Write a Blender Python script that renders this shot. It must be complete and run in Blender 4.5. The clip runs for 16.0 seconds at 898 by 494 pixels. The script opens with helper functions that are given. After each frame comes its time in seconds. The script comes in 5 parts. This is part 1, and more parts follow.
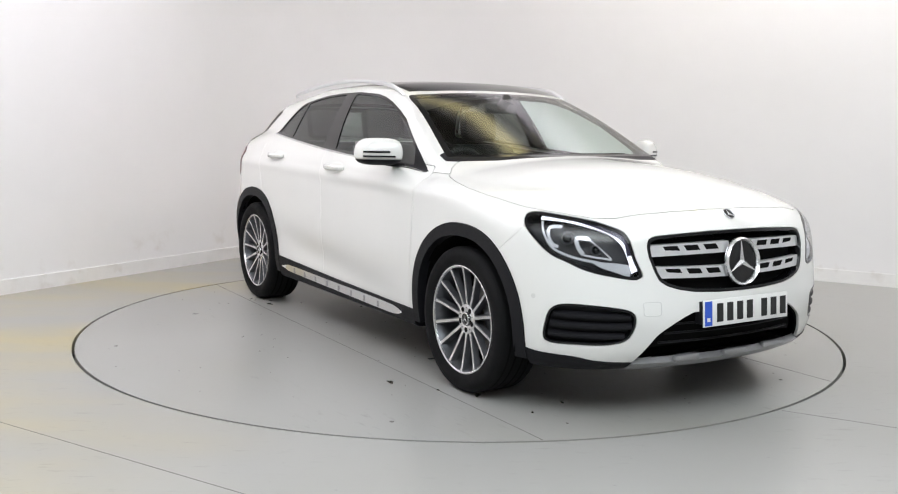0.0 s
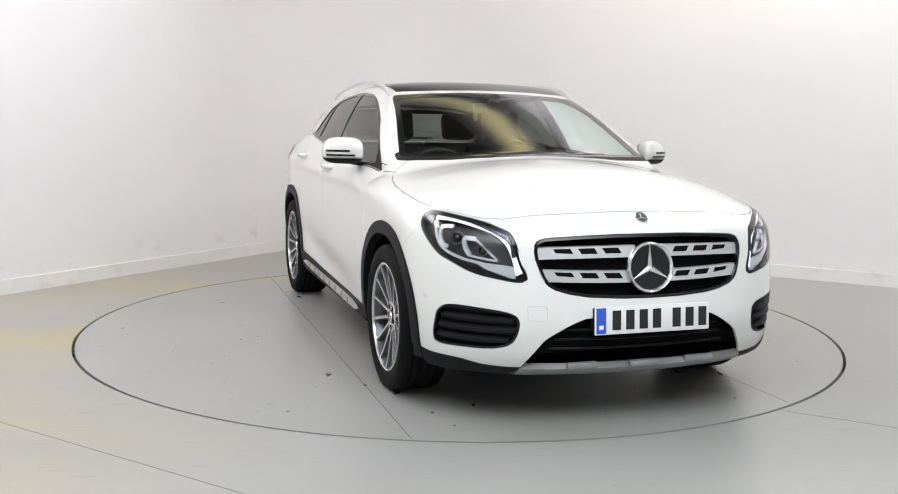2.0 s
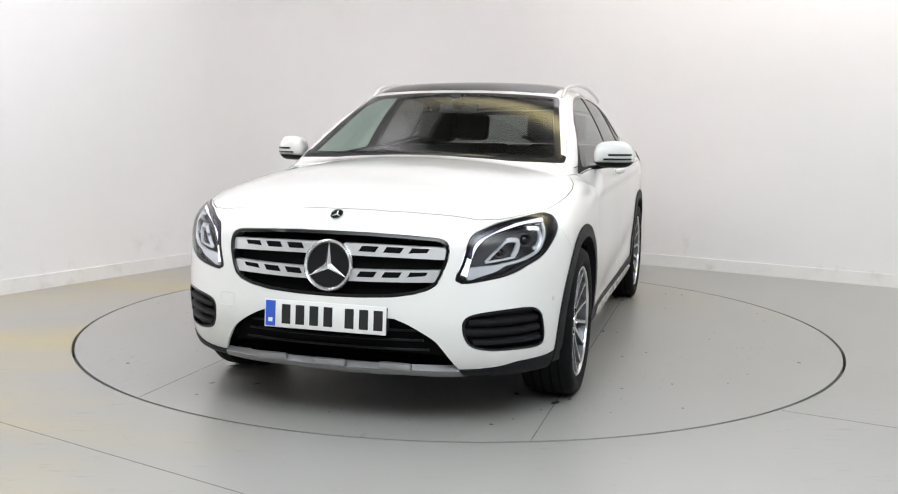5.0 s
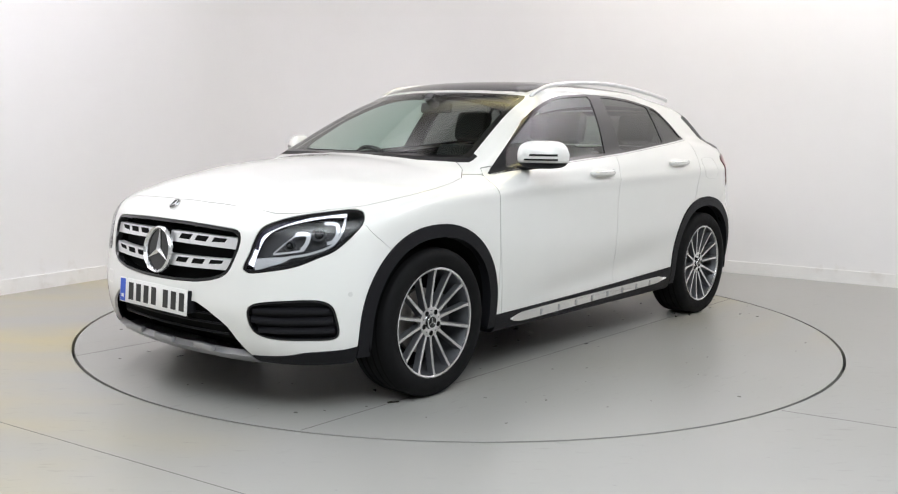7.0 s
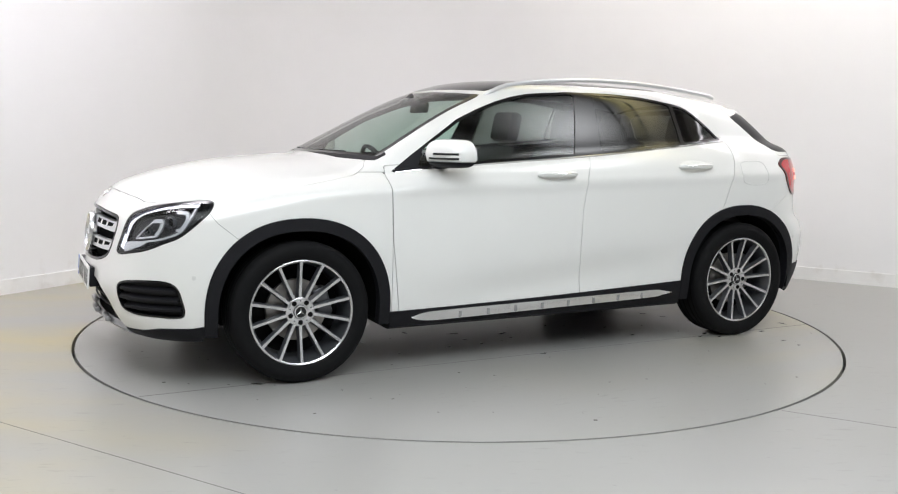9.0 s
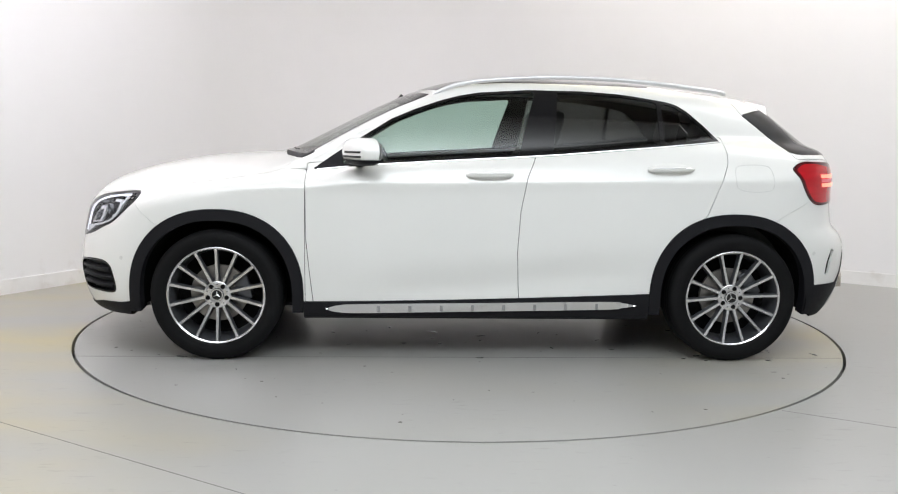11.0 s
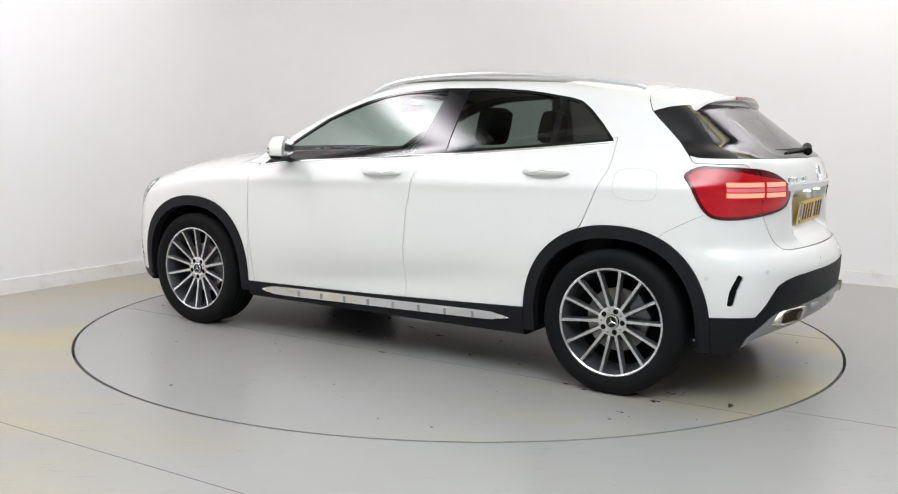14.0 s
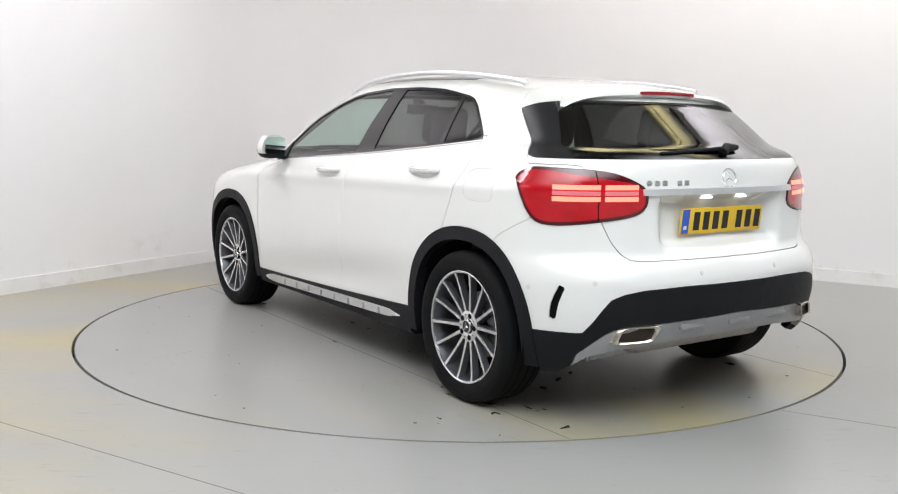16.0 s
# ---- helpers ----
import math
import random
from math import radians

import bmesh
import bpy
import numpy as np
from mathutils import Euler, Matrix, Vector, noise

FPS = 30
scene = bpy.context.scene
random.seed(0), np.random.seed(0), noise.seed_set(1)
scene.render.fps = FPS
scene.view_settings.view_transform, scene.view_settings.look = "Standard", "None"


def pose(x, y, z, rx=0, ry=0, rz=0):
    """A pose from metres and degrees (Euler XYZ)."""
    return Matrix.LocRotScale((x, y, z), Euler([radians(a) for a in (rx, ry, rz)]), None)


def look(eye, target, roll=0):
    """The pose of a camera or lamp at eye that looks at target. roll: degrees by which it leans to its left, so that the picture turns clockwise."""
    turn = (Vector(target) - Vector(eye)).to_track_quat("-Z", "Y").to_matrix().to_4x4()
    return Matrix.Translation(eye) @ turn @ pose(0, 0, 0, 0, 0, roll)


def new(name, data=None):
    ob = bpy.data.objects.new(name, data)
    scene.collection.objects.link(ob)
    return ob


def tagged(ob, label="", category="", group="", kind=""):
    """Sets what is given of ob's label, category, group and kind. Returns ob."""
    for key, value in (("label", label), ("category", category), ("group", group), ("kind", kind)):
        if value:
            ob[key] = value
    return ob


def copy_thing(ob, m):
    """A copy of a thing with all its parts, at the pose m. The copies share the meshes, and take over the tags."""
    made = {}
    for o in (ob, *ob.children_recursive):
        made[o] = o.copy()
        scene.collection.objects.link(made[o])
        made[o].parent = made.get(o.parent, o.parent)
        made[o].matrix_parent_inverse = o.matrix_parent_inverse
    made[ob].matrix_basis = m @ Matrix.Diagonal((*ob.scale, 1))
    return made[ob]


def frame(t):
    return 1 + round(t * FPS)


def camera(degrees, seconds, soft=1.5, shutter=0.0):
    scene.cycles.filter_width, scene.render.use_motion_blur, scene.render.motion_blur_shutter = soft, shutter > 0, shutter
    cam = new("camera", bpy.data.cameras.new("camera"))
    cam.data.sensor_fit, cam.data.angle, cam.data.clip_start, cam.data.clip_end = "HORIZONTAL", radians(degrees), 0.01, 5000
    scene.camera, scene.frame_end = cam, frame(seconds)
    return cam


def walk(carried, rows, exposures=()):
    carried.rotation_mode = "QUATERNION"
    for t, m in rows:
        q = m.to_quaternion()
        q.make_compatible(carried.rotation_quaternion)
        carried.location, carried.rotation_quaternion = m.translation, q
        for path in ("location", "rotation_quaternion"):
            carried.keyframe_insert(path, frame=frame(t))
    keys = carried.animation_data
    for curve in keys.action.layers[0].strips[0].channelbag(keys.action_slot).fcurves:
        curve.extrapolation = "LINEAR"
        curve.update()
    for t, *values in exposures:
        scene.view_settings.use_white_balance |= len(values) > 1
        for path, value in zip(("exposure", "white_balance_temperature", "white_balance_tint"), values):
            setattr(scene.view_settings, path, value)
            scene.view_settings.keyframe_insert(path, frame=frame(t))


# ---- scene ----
# A white compact SUV turning on a studio turntable. Car space: x forward, y to the car's left, z up, origin on the floor midway between the axles.
cam = camera(51.57, 16.0, soft=1.15)
EYE = (0.0, 0.0, 1.208)
_p = radians(7.27)
VIEW = look(EYE, (0.0, 10 * math.cos(_p), 1.208 - 10 * math.sin(_p)), 0.85)
walk(cam, [(0.0, VIEW), (16.0, VIEW)])

TABLE = (0.061, 5.725)
TABLE_R = 2.231
CAR_OFF = (-0.047, 0.075)

# ---------------------------------------------------------------- light
world = bpy.data.worlds.new("world")
scene.world = world
world.use_nodes = True
world.node_tree.nodes["Background"].inputs[0].default_value = (0.8, 0.85, 1.0, 1)
world.node_tree.nodes["Background"].inputs[1].default_value = 0.05
scene.view_settings.exposure = 0.40


# ---------------------------------------------------------------- materials
def mat(name, col, rough=0.5, metal=0.0, coat=0.0, spec=0.5, trans=0.0, emit=None, power=0.0, vary=0.0, scale=8.0, bump=0.0, bscale=60.0, stretch=(1, 1, 1)):
    """A node material: base colour with noise at two scales, roughness variation and fine relief."""
    m = bpy.data.materials.new(name)
    m.use_nodes = True
    nt = m.node_tree
    b = nt.nodes["Principled BSDF"]
    b.inputs["Base Color"].default_value = (*col, 1)
    b.inputs["Roughness"].default_value = rough
    b.inputs["Metallic"].default_value = metal
    b.inputs["Coat Weight"].default_value = coat
    b.inputs["Coat Roughness"].default_value = 0.03
    b.inputs["Specular IOR Level"].default_value = spec
    b.inputs["Transmission Weight"].default_value = trans
    if emit:
        b.inputs["Emission Color"].default_value = (*emit, 1)
        b.inputs["Emission Strength"].default_value = power
    if vary or bump:
        tc = nt.nodes.new("ShaderNodeTexCoord")
        mp = nt.nodes.new("ShaderNodeMapping")
        mp.inputs["Scale"].default_value = stretch
        nt.links.new(tc.outputs["Object"], mp.inputs[0])
    if vary:
        n1 = nt.nodes.new("ShaderNodeTexNoise")
        n1.inputs["Scale"].default_value = scale
        n1.inputs["Detail"].default_value = 6
        n1.inputs["Roughness"].default_value = 0.65
        nt.links.new(mp.outputs[0], n1.inputs["Vector"])
        r = nt.nodes.new("ShaderNodeMapRange")
        r.inputs[1].default_value, r.inputs[2].default_value = 0.3, 0.7
        r.inputs[3].default_value, r.inputs[4].default_value = 1 - vary, 1 + vary
        nt.links.new(n1.outputs[0], r.inputs[0])
        mx = nt.nodes.new("ShaderNodeMix")
        mx.data_type, mx.blend_type = "RGBA", "MULTIPLY"
        mx.inputs[0].default_value = 1
        mx.inputs[6].default_value = (*col, 1)
        nt.links.new(r.outputs[0], mx.inputs[7])
        nt.links.new(mx.outputs[2], b.inputs["Base Color"])
        r2 = nt.nodes.new("ShaderNodeMapRange")
        r2.inputs[1].default_value, r2.inputs[2].default_value = 0.3, 0.7
        r2.inputs[3].default_value, r2.inputs[4].default_value = rough * (1 - vary), min(1, rough * (1 + vary))
        nt.links.new(n1.outputs[0], r2.inputs[0])
        nt.links.new(r2.outputs[0], b.inputs["Roughness"])
    if bump:
        n2 = nt.nodes.new("ShaderNodeTexNoise")
        n2.inputs["Scale"].default_value = bscale
        n2.inputs["Detail"].default_value = 4
        nt.links.new(mp.outputs[0], n2.inputs["Vector"])
        bp = nt.nodes.new("ShaderNodeBump")
        bp.inputs["Strength"].default_value = bump
        bp.inputs["Distance"].default_value = 0.01
        nt.links.new(n2.outputs[0], bp.inputs["Height"])
        nt.links.new(bp.outputs[0], b.inputs["Normal"])
    return m


PAINT = mat("white_paint", (0.76, 0.76, 0.735), 0.30, coat=1.0, vary=0.01, scale=3)
CLAD = mat("black_plastic", (0.008, 0.008, 0.010), 0.55, spec=0.2, vary=0.08, scale=30, bump=0.08, bscale=600)
GLOSS = mat("gloss_black", (0.006, 0.006, 0.007), 0.1)
DARK = mat("dark_cavity", (0.005, 0.005, 0.005), 0.9, spec=0.1)
RUBBER = mat("tyre_rubber", (0.006, 0.006, 0.0065), 0.7, spec=0.13, vary=0.15, scale=20, bump=0.1, bscale=200)
SILVER = mat("silver_trim", (0.74, 0.74, 0.75), 0.30, metal=0.6, vary=0.05, scale=20)
MATT_SILVER = mat("satin_silver", (0.34, 0.34, 0.345), 0.36, metal=0.6, vary=0.06, scale=20)
CHROME = mat("chrome", (0.82, 0.82, 0.83), 0.07, metal=1.0)
RIM_FACE = mat("machined_alloy", (0.72, 0.72, 0.73), 0.22, metal=0.95, vary=0.04, scale=60)
RIM_DARK = mat("grey_alloy", (0.13, 0.135, 0.145), 0.35, metal=0.7, vary=0.06, scale=40)
FIN = mat("satin_black", (0.012, 0.012, 0.013), 0.38, spec=0.25, vary=0.05, scale=30)
BADGE = mat("badge_silver", (0.80, 0.80, 0.81), 0.20, metal=0.8, vary=0.03, scale=60)
STEEL = mat("brake_steel", (0.35, 0.33, 0.31), 0.4, metal=0.9, vary=0.15, scale=30)


def glass(name, tint, gloss=0.042):
    m = bpy.data.materials.new(name)
    m.use_nodes = True
    nt = m.node_tree
    out = nt.nodes["Material Output"]
    nt.nodes.remove(nt.nodes["Principled BSDF"])
    tr = nt.nodes.new("ShaderNodeBsdfTransparent")
    tr.inputs[0].default_value = (*tint, 1)
    gl = nt.nodes.new("ShaderNodeBsdfGlossy")
    gl.inputs["Roughness"].default_value = 0.03
    lw = nt.nodes.new("ShaderNodeLayerWeight")
    lw.inputs[0].default_value = 0.5
    pw = nt.nodes.new("ShaderNodeMath")
    pw.operation = "POWER"
    nt.links.new(lw.outputs["Facing"], pw.inputs[0])
    pw.inputs[1].default_value = 4.5
    ad = nt.nodes.new("ShaderNodeMath")
    ad.operation = "MULTIPLY_ADD"
    nt.links.new(pw.outputs[0], ad.inputs[0])
    ad.inputs[1].default_value, ad.inputs[2].default_value = 0.93, gloss
    mx = nt.nodes.new("ShaderNodeMixShader")
    nt.links.new(ad.outputs[0], mx.inputs[0])
    nt.links.new(tr.outputs[0], mx.inputs[1])
    nt.links.new(gl.outputs[0], mx.inputs[2])
    nt.links.new(mx.outputs[0], out.inputs[0])
    return m


GLASS = glass("clear_glass", (0.74, 0.80, 0.77), 0.05)
SIDE_GLASS = glass("side_glass", (0.66, 0.80, 0.74), 0.065)
TINT = glass("privacy_glass", (0.20, 0.21, 0.205), 0.06)
LENS = glass("lamp_lens", (0.95, 0.96, 0.98), 0.04)

# ---------------------------------------------------------------- mesh helpers


def part(name, bm, material, parent, label="", smooth=40):
    """Links a bmesh (or verts and faces) as ONE mesh object under a thing or a part."""
    me = bpy.data.meshes.new(name)
    if isinstance(bm, tuple):
        me.from_pydata(np.asarray(bm[0], float).tolist() if not isinstance(bm[0], list) else bm[0], [], bm[1].tolist() if isinstance(bm[1], np.ndarray) else bm[1])
    else:
        bm.to_mesh(me)
        bm.free()
    me.materials.append(material)
    if smooth:
        me.polygons.foreach_set("use_smooth", [True] * len(me.polygons))
        me.set_sharp_from_angle(angle=radians(smooth))
    ob = new(name, me)
    if parent:
        ob.parent = parent
    if label:
        tagged(ob, label)
    return ob


def box(bm, x0, x1, y0, y1, z0, z1, bev=0.0, m=None):
    r = bmesh.ops.create_cube(bm, size=1)
    vs = r["verts"]
    for v in vs:
        v.co = Vector((x0 + (v.co.x + .5) * (x1 - x0), y0 + (v.co.y + .5) * (y1 - y0), z0 + (v.co.z + .5) * (z1 - z0)))
    if bev:
        es = list({e for v in vs for e in v.link_edges})
        vs = bmesh.ops.bevel(bm, geom=es, offset=bev, segments=2, affect="EDGES", profile=0.5)["verts"]
    if m is not None:
        bmesh.ops.transform(bm, matrix=m, verts=vs)
    return vs


def revolve(prof, n=64, axis="y"):
    """A ring of revolution from (radius, offset) pairs; closed profile."""
    V, F = [], []
    k = len(prof)
    for i in range(n):
        a = 2 * math.pi * i / n
        for r, o in prof:
            p = (r * math.cos(a), o, r * math.sin(a)) if axis == "y" else (r * math.cos(a), r * math.sin(a), o) if axis == "z" else (o, r * math.cos(a), r * math.sin(a))
            V.append(p)
    for i in range(n):
        j = (i + 1) % n
        for q in range(k):
            s = (q + 1) % k
            F.append((i * k + q, i * k + s, j * k + s, j * k + q))
    return V, F


def tube(path, radius, n=8, flat=1.0, up=(0, 0, 1)):
    """A closed tube along a path; flat squeezes it along up."""
    P = [Vector(p) for p in path]
    V, F = [], []
    for i, p in enumerate(P):
        d = (P[min(i + 1, len(P) - 1)] - P[max(i - 1, 0)]).normalized()
        a = d.cross(Vector(up)).normalized()
        b = a.cross(d).normalized()
        r = radius[i] if isinstance(radius, (list, tuple)) else radius
        for k in range(n):
            t = 2 * math.pi * k / n
            V.append(p + a * r * math.cos(t) + b * r * flat * math.sin(t))
    for i in range(len(P) - 1):
        for k in range(n):
            m = (k + 1) % n
            F.append((i * n + k, i * n + m, (i + 1) * n + m, (i + 1) * n + k))
    F.append(tuple(range(n - 1, -1, -1)))
    F.append(tuple(range((len(P) - 1) * n, len(P) * n)))
    return V, F


def smooth_path(pts, n=8):
    """A Catmull-Rom curve through points."""
    P = [np.array(p, float) for p in pts]
    P = [2 * P[0] - P[1]] + P + [2 * P[-1] - P[-2]]
    out = []
    for i in range(1, len(P) - 2):
        for k in range(n):
            t = k / n
            a, b, c, d = P[i - 1], P[i], P[i + 1], P[i + 2]
            out.append(.5 * (2 * b + (c - a) * t + (2 * a - 5 * b + 4 * c - d) * t * t + (3 * b - a - 3 * c + d) * t ** 3))
    out.append(P[-2])
    return out


# ---------------------------------------------------------------- the car's form
def smax(a, b, k):
    h = np.maximum(k - np.abs(a - b), 0) / k
    return np.maximum(a, b) + h * h * k * 0.25


def smin(a, b, k):
    return -smax(-a, -b, k)


KNOTS = {}


def curve(x, xs, vs):
    """Smooth interpolation through knots (monotone-safe cubic Hermite)."""
    key = (tuple(xs), tuple(vs))
    if key not in KNOTS:
        a, b = np.array(xs, float), np.array(vs, float)
        d = np.diff(b) / np.diff(a)
        mean = np.where(d[1:] * d[:-1] > 0, 2 * d[1:] * d[:-1] / np.where(np.abs(d[1:] + d[:-1]) < 1e-12, 1, d[1:] + d[:-1]), 0)
        KNOTS[key] = a, b, np.concatenate([[d[0]], mean, [d[-1]]])
    xs, vs, m = KNOTS[key]
    i = np.minimum(np.maximum(np.searchsorted(xs, x) - 1, 0), len(xs) - 2)
    h = xs[i + 1] - xs[i]
    t = np.minimum(np.maximum((x - xs[i]) / h, 0), 1)
    t2 = t * t
    t3 = t2 * t
    return (2 * t3 - 3 * t2 + 1) * vs[i] + (t3 - 2 * t2 + t) * h * m[i] + (3 * t2 - 2 * t3) * vs[i + 1] + (t3 - t2) * h * m[i + 1]


def belt(x):
    return curve(x, [-2.1, -1.75, -1.3, -.74, -.36, .17, .62, .9], [1.09, 1.125, 1.15, 1.105, 1.074, 1.042, 1.012, .99])


def body_field(x, y, z):
    """Below zero inside the bodywork: lower body and greenhouse, blended."""
    y = np.abs(y)
    # lower body
    wide = curve(x, [-2.2, -2.0, -1.75, -1.35, -.6, .6, 1.35, 1.6, 1.75, 1.9, 2.05, 2.25], [.78, .84, .878, .896, .893, .893, .898, .892, .876, .835, .765, .64])
    prof = curve(z, [.15, .25, .35, .6, .78, .9, .98, 1.05, 1.12, 1.2], [-.06, -.028, -.012, 0, -.006, -.012, -.028, -.062, -.105, -.15])
    crease = .93 + .02 * (-x)
    prof = prof + .009 * np.exp(-((z - crease) / .03) ** 2) * (np.abs(x) < 3)
    low = .40 - .10 * x
    prof = prof - .015 * np.exp(-((z - low) / .09) ** 2) * np.exp(-((x + .1) / .75) ** 4)
    side = y - (wide + prof)
    zc = curve(x, [-2.3, -2.045, -1.3, .9, 1.05, 1.3, 1.54, 1.8, 2.0, 2.1, 2.16, 2.3], [1.07, 1.09, 1.10, 1.06, 1.066, 1.055, 1.033, .985, .925, .880, .845, .76])
    edge = belt(x) - .0
    zt = np.where(x > .9, zc - (.13 + .08 * np.clip((x - 1.0), 0, 1.2)) * y**2 - .05 * y**6, edge + .012)
    zt = np.where((x > .6) & (x <= .9), (edge + .012) * (.9 - x) / .3 + (zc - .13 * y**2 - .05 * y**6) * (x - .6) / .3, zt)
    top = (z - zt)
    fx = curve(z, [.12, .2, .26, .34, .45, .55, .66, .78, .86, .95], [2.02, 2.10, 2.17, 2.205, 2.222, 2.212, 2.195, 2.165, 2.12, 2.03])
    front = x - (fx - .27 * y**2 - .33 * y**6)
    rx = curve(z, [.15, .25, .38, .5, .6, .66, .72, .8, .95, 1.085, 1.2], [-2.0, -2.06, -2.12, -2.145, -2.148, -2.125, -2.075, -2.062, -2.05, -2.02, -1.97])
    sig = lambda v: 1 / (1 + np.exp(-np.clip(v, -30, 30)))
    rx = rx + .062 * sig((.365 - y) / .012) * sig((z - .742) / .009) * sig((.940 - z) / .006)
    rear = (rx + .22 * y**2 + .30 * y**6) - x
    lower = smax(smax(side, smax(front, rear, .02), .14), top, .075)
    lower = smax(lower, .222 - z, .02)
    # greenhouse
    gs = .818 - .30 * (z - 1.0) - .52 * (z - 1.0) ** 2 - .032 * (x + .35) ** 2
    gside = (y - gs) / 1.12
    zr = curve(x, [-1.9, -1.6, -1.2, -.7, -.25, .05, .36, .8], [1.36, 1.407, 1.456, 1.488, 1.497, 1.485, 1.434, 1.30])
    flat = np.clip((x + 1.35) / .4, 0, 1) * np.clip((.35 - x) / .3, 0, 1)
    round_crown = (.165 - .05 * np.clip(-x - 1.2, 0, .4) * 2.5) * y**2 + .1 * y**4
    roof = z - (zr - flat * (.06 * y**2 + .15 * y**4) - (1 - flat) * round_crown)
    ws = (x - (1.08 - (z - 1.06) * 1.97 - .35 * y**2)) / 2.2
    rw = ((-2.025 + (z - 1.085) * 1.33 + .38 * y**2 + .3 * y**6) - x) / 1.67
    house = smax(smax(gside, smax(ws, rw, .02), .06), roof, .07)
    house = smax(smax(house, .93 - z, .02), rear, .03)
    return smin(lower, house, .035)


AX0, AX1, AZ = -1.15, 1.2, 0.62


def shell(step=.0125, fan=110, rise=150):
    """Half of the body (y >= 0) as a dense grid: rays from an inner axis met with the field."""
    el = np.radians(np.linspace(-62, 90, rise))
    mid = np.linspace(AX0, AX1, int((AX1 - AX0) / step))
    O, D = [], []
    a_rear = np.linspace(math.pi / 2, 0, fan)[:-1]
    a_front = np.linspace(0, math.pi / 2, fan)[1:]
    for a in a_rear:
        O.append(AX0), D.append((-math.sin(a), math.cos(a)))
    for x in mid:
        O.append(x), D.append((0, 1))
    for a in a_front:
        O.append(AX1), D.append((math.sin(a), math.cos(a)))
    O, D = np.array(O), np.array(D)
    ce, se = np.cos(el), np.sin(el)
    dx = D[:, :1] * ce[None]
    dy = D[:, 1:] * ce[None]
    dz = np.ones_like(dx) * se[None]
    ox = np.repeat(O[:, None], rise, 1)
    lo, hi = np.zeros_like(dx), np.full_like(dx, 1.6)
    # first crossing outwards
    tt = np.linspace(.15, 1.6, 60)
    found = np.full_like(dx, 1.6)
    done = np.zeros(dx.shape, bool)
    for t in tt:
        f = body_field(ox + dx * t, dy * t, AZ + dz * t)
        hit = (f > 0) & ~done
        found[hit] = t
        done |= hit
    hi = found
    lo = found - (tt[1] - tt[0])
    for _ in range(22):
        m = (lo + hi) / 2
        f = body_field(ox + dx * m, dy * m, AZ + dz * m)
        hi = np.where(f > 0, m, hi)
        lo = np.where(f > 0, lo, m)
    t = (lo + hi) / 2
    V = np.stack([ox + dx * t, np.maximum(dy * t, 0), AZ + dz * t], -1)
    n, r = V.shape[:2]
    idx = np.arange(n * r).reshape(n, r)
    a, b, c, d = idx[:-1, :-1], idx[1:, :-1], idx[1:, 1:], idx[:-1, 1:]
    F = np.concatenate([np.stack([a, c, b], -1).reshape(-1, 3), np.stack([a, d, c], -1).reshape(-1, 3)])
    V = V.reshape(-1, 3)
    # faces look outwards
    q = V[F[len(F) // 3]]
    if np.dot(np.cross(q[1] - q[0], q[2] - q[0]), q.mean(0) - np.array([q[:, 0].mean(), 0, AZ])) < 0:
        F = F[:, ::-1]
    return V, F


def normals(V):
    e = 1e-4
    x, y, z = V.T
    n = np.stack([body_field(x + e, y, z) - body_field(x - e, y, z), body_field(x, y + e, z) - body_field(x, y - e, z), body_field(x, y, z + e) - body_field(x, y, z - e)], -1)
    n[np.abs(y) < 1e-5, 1] = 0
    return n / np.maximum(np.linalg.norm(n, axis=1, keepdims=True), 1e-9)


def cut(mesh, d):
    """Splits a triangle mesh along the zero line of d: (where d < 0, where d > 0)."""
    V, F = mesh
    d = np.where(np.abs(d) < 1e-7, 1e-7, d)
    s = d[F] < 0
    k = s.sum(1)
    ins, outs = [F[k == 3]], [F[k == 0]]
    verts = [V]
    cache = {}
    extra = []
    base = len(V)

    def mid(i, j):
        key = (i, j) if i < j else (j, i)
        if key not in cache:
            t = d[i] / (d[i] - d[j])
            cache[key] = base + len(extra)
            extra.append(V[i] + (V[j] - V[i]) * t)
        return cache[key]

    fi, fo = [], []
    for f, inside in zip(F[(k == 1) | (k == 2)], s[(k == 1) | (k == 2)]):
        one = 1 if inside.sum() == 1 else 0
        q = int(np.argmax(inside == bool(one)))
        a, b, c = int(f[q]), int(f[(q + 1) % 3]), int(f[(q + 2) % 3])
        ab, ac = mid(a, b), mid(a, c)
        tri, quad = (fi, fo) if one else (fo, fi)
        tri.append((a, ab, ac))
        quad.append((ab, b, c))
        quad.append((ab, c, ac))
    if extra:
        verts.append(np.array(extra))
    V2 = np.concatenate(verts)

    def pack(parts, more):
        G = np.concatenate(parts + ([np.array(more)] if more else []))
        if not len(G):
            return np.zeros((0, 3)), np.zeros((0, 3), int)
        u, inv = np.unique(G.ravel(), return_inverse=True)
        return V2[u], inv.reshape(-1, 3)

    return pack(ins, fi), pack(outs, fo)


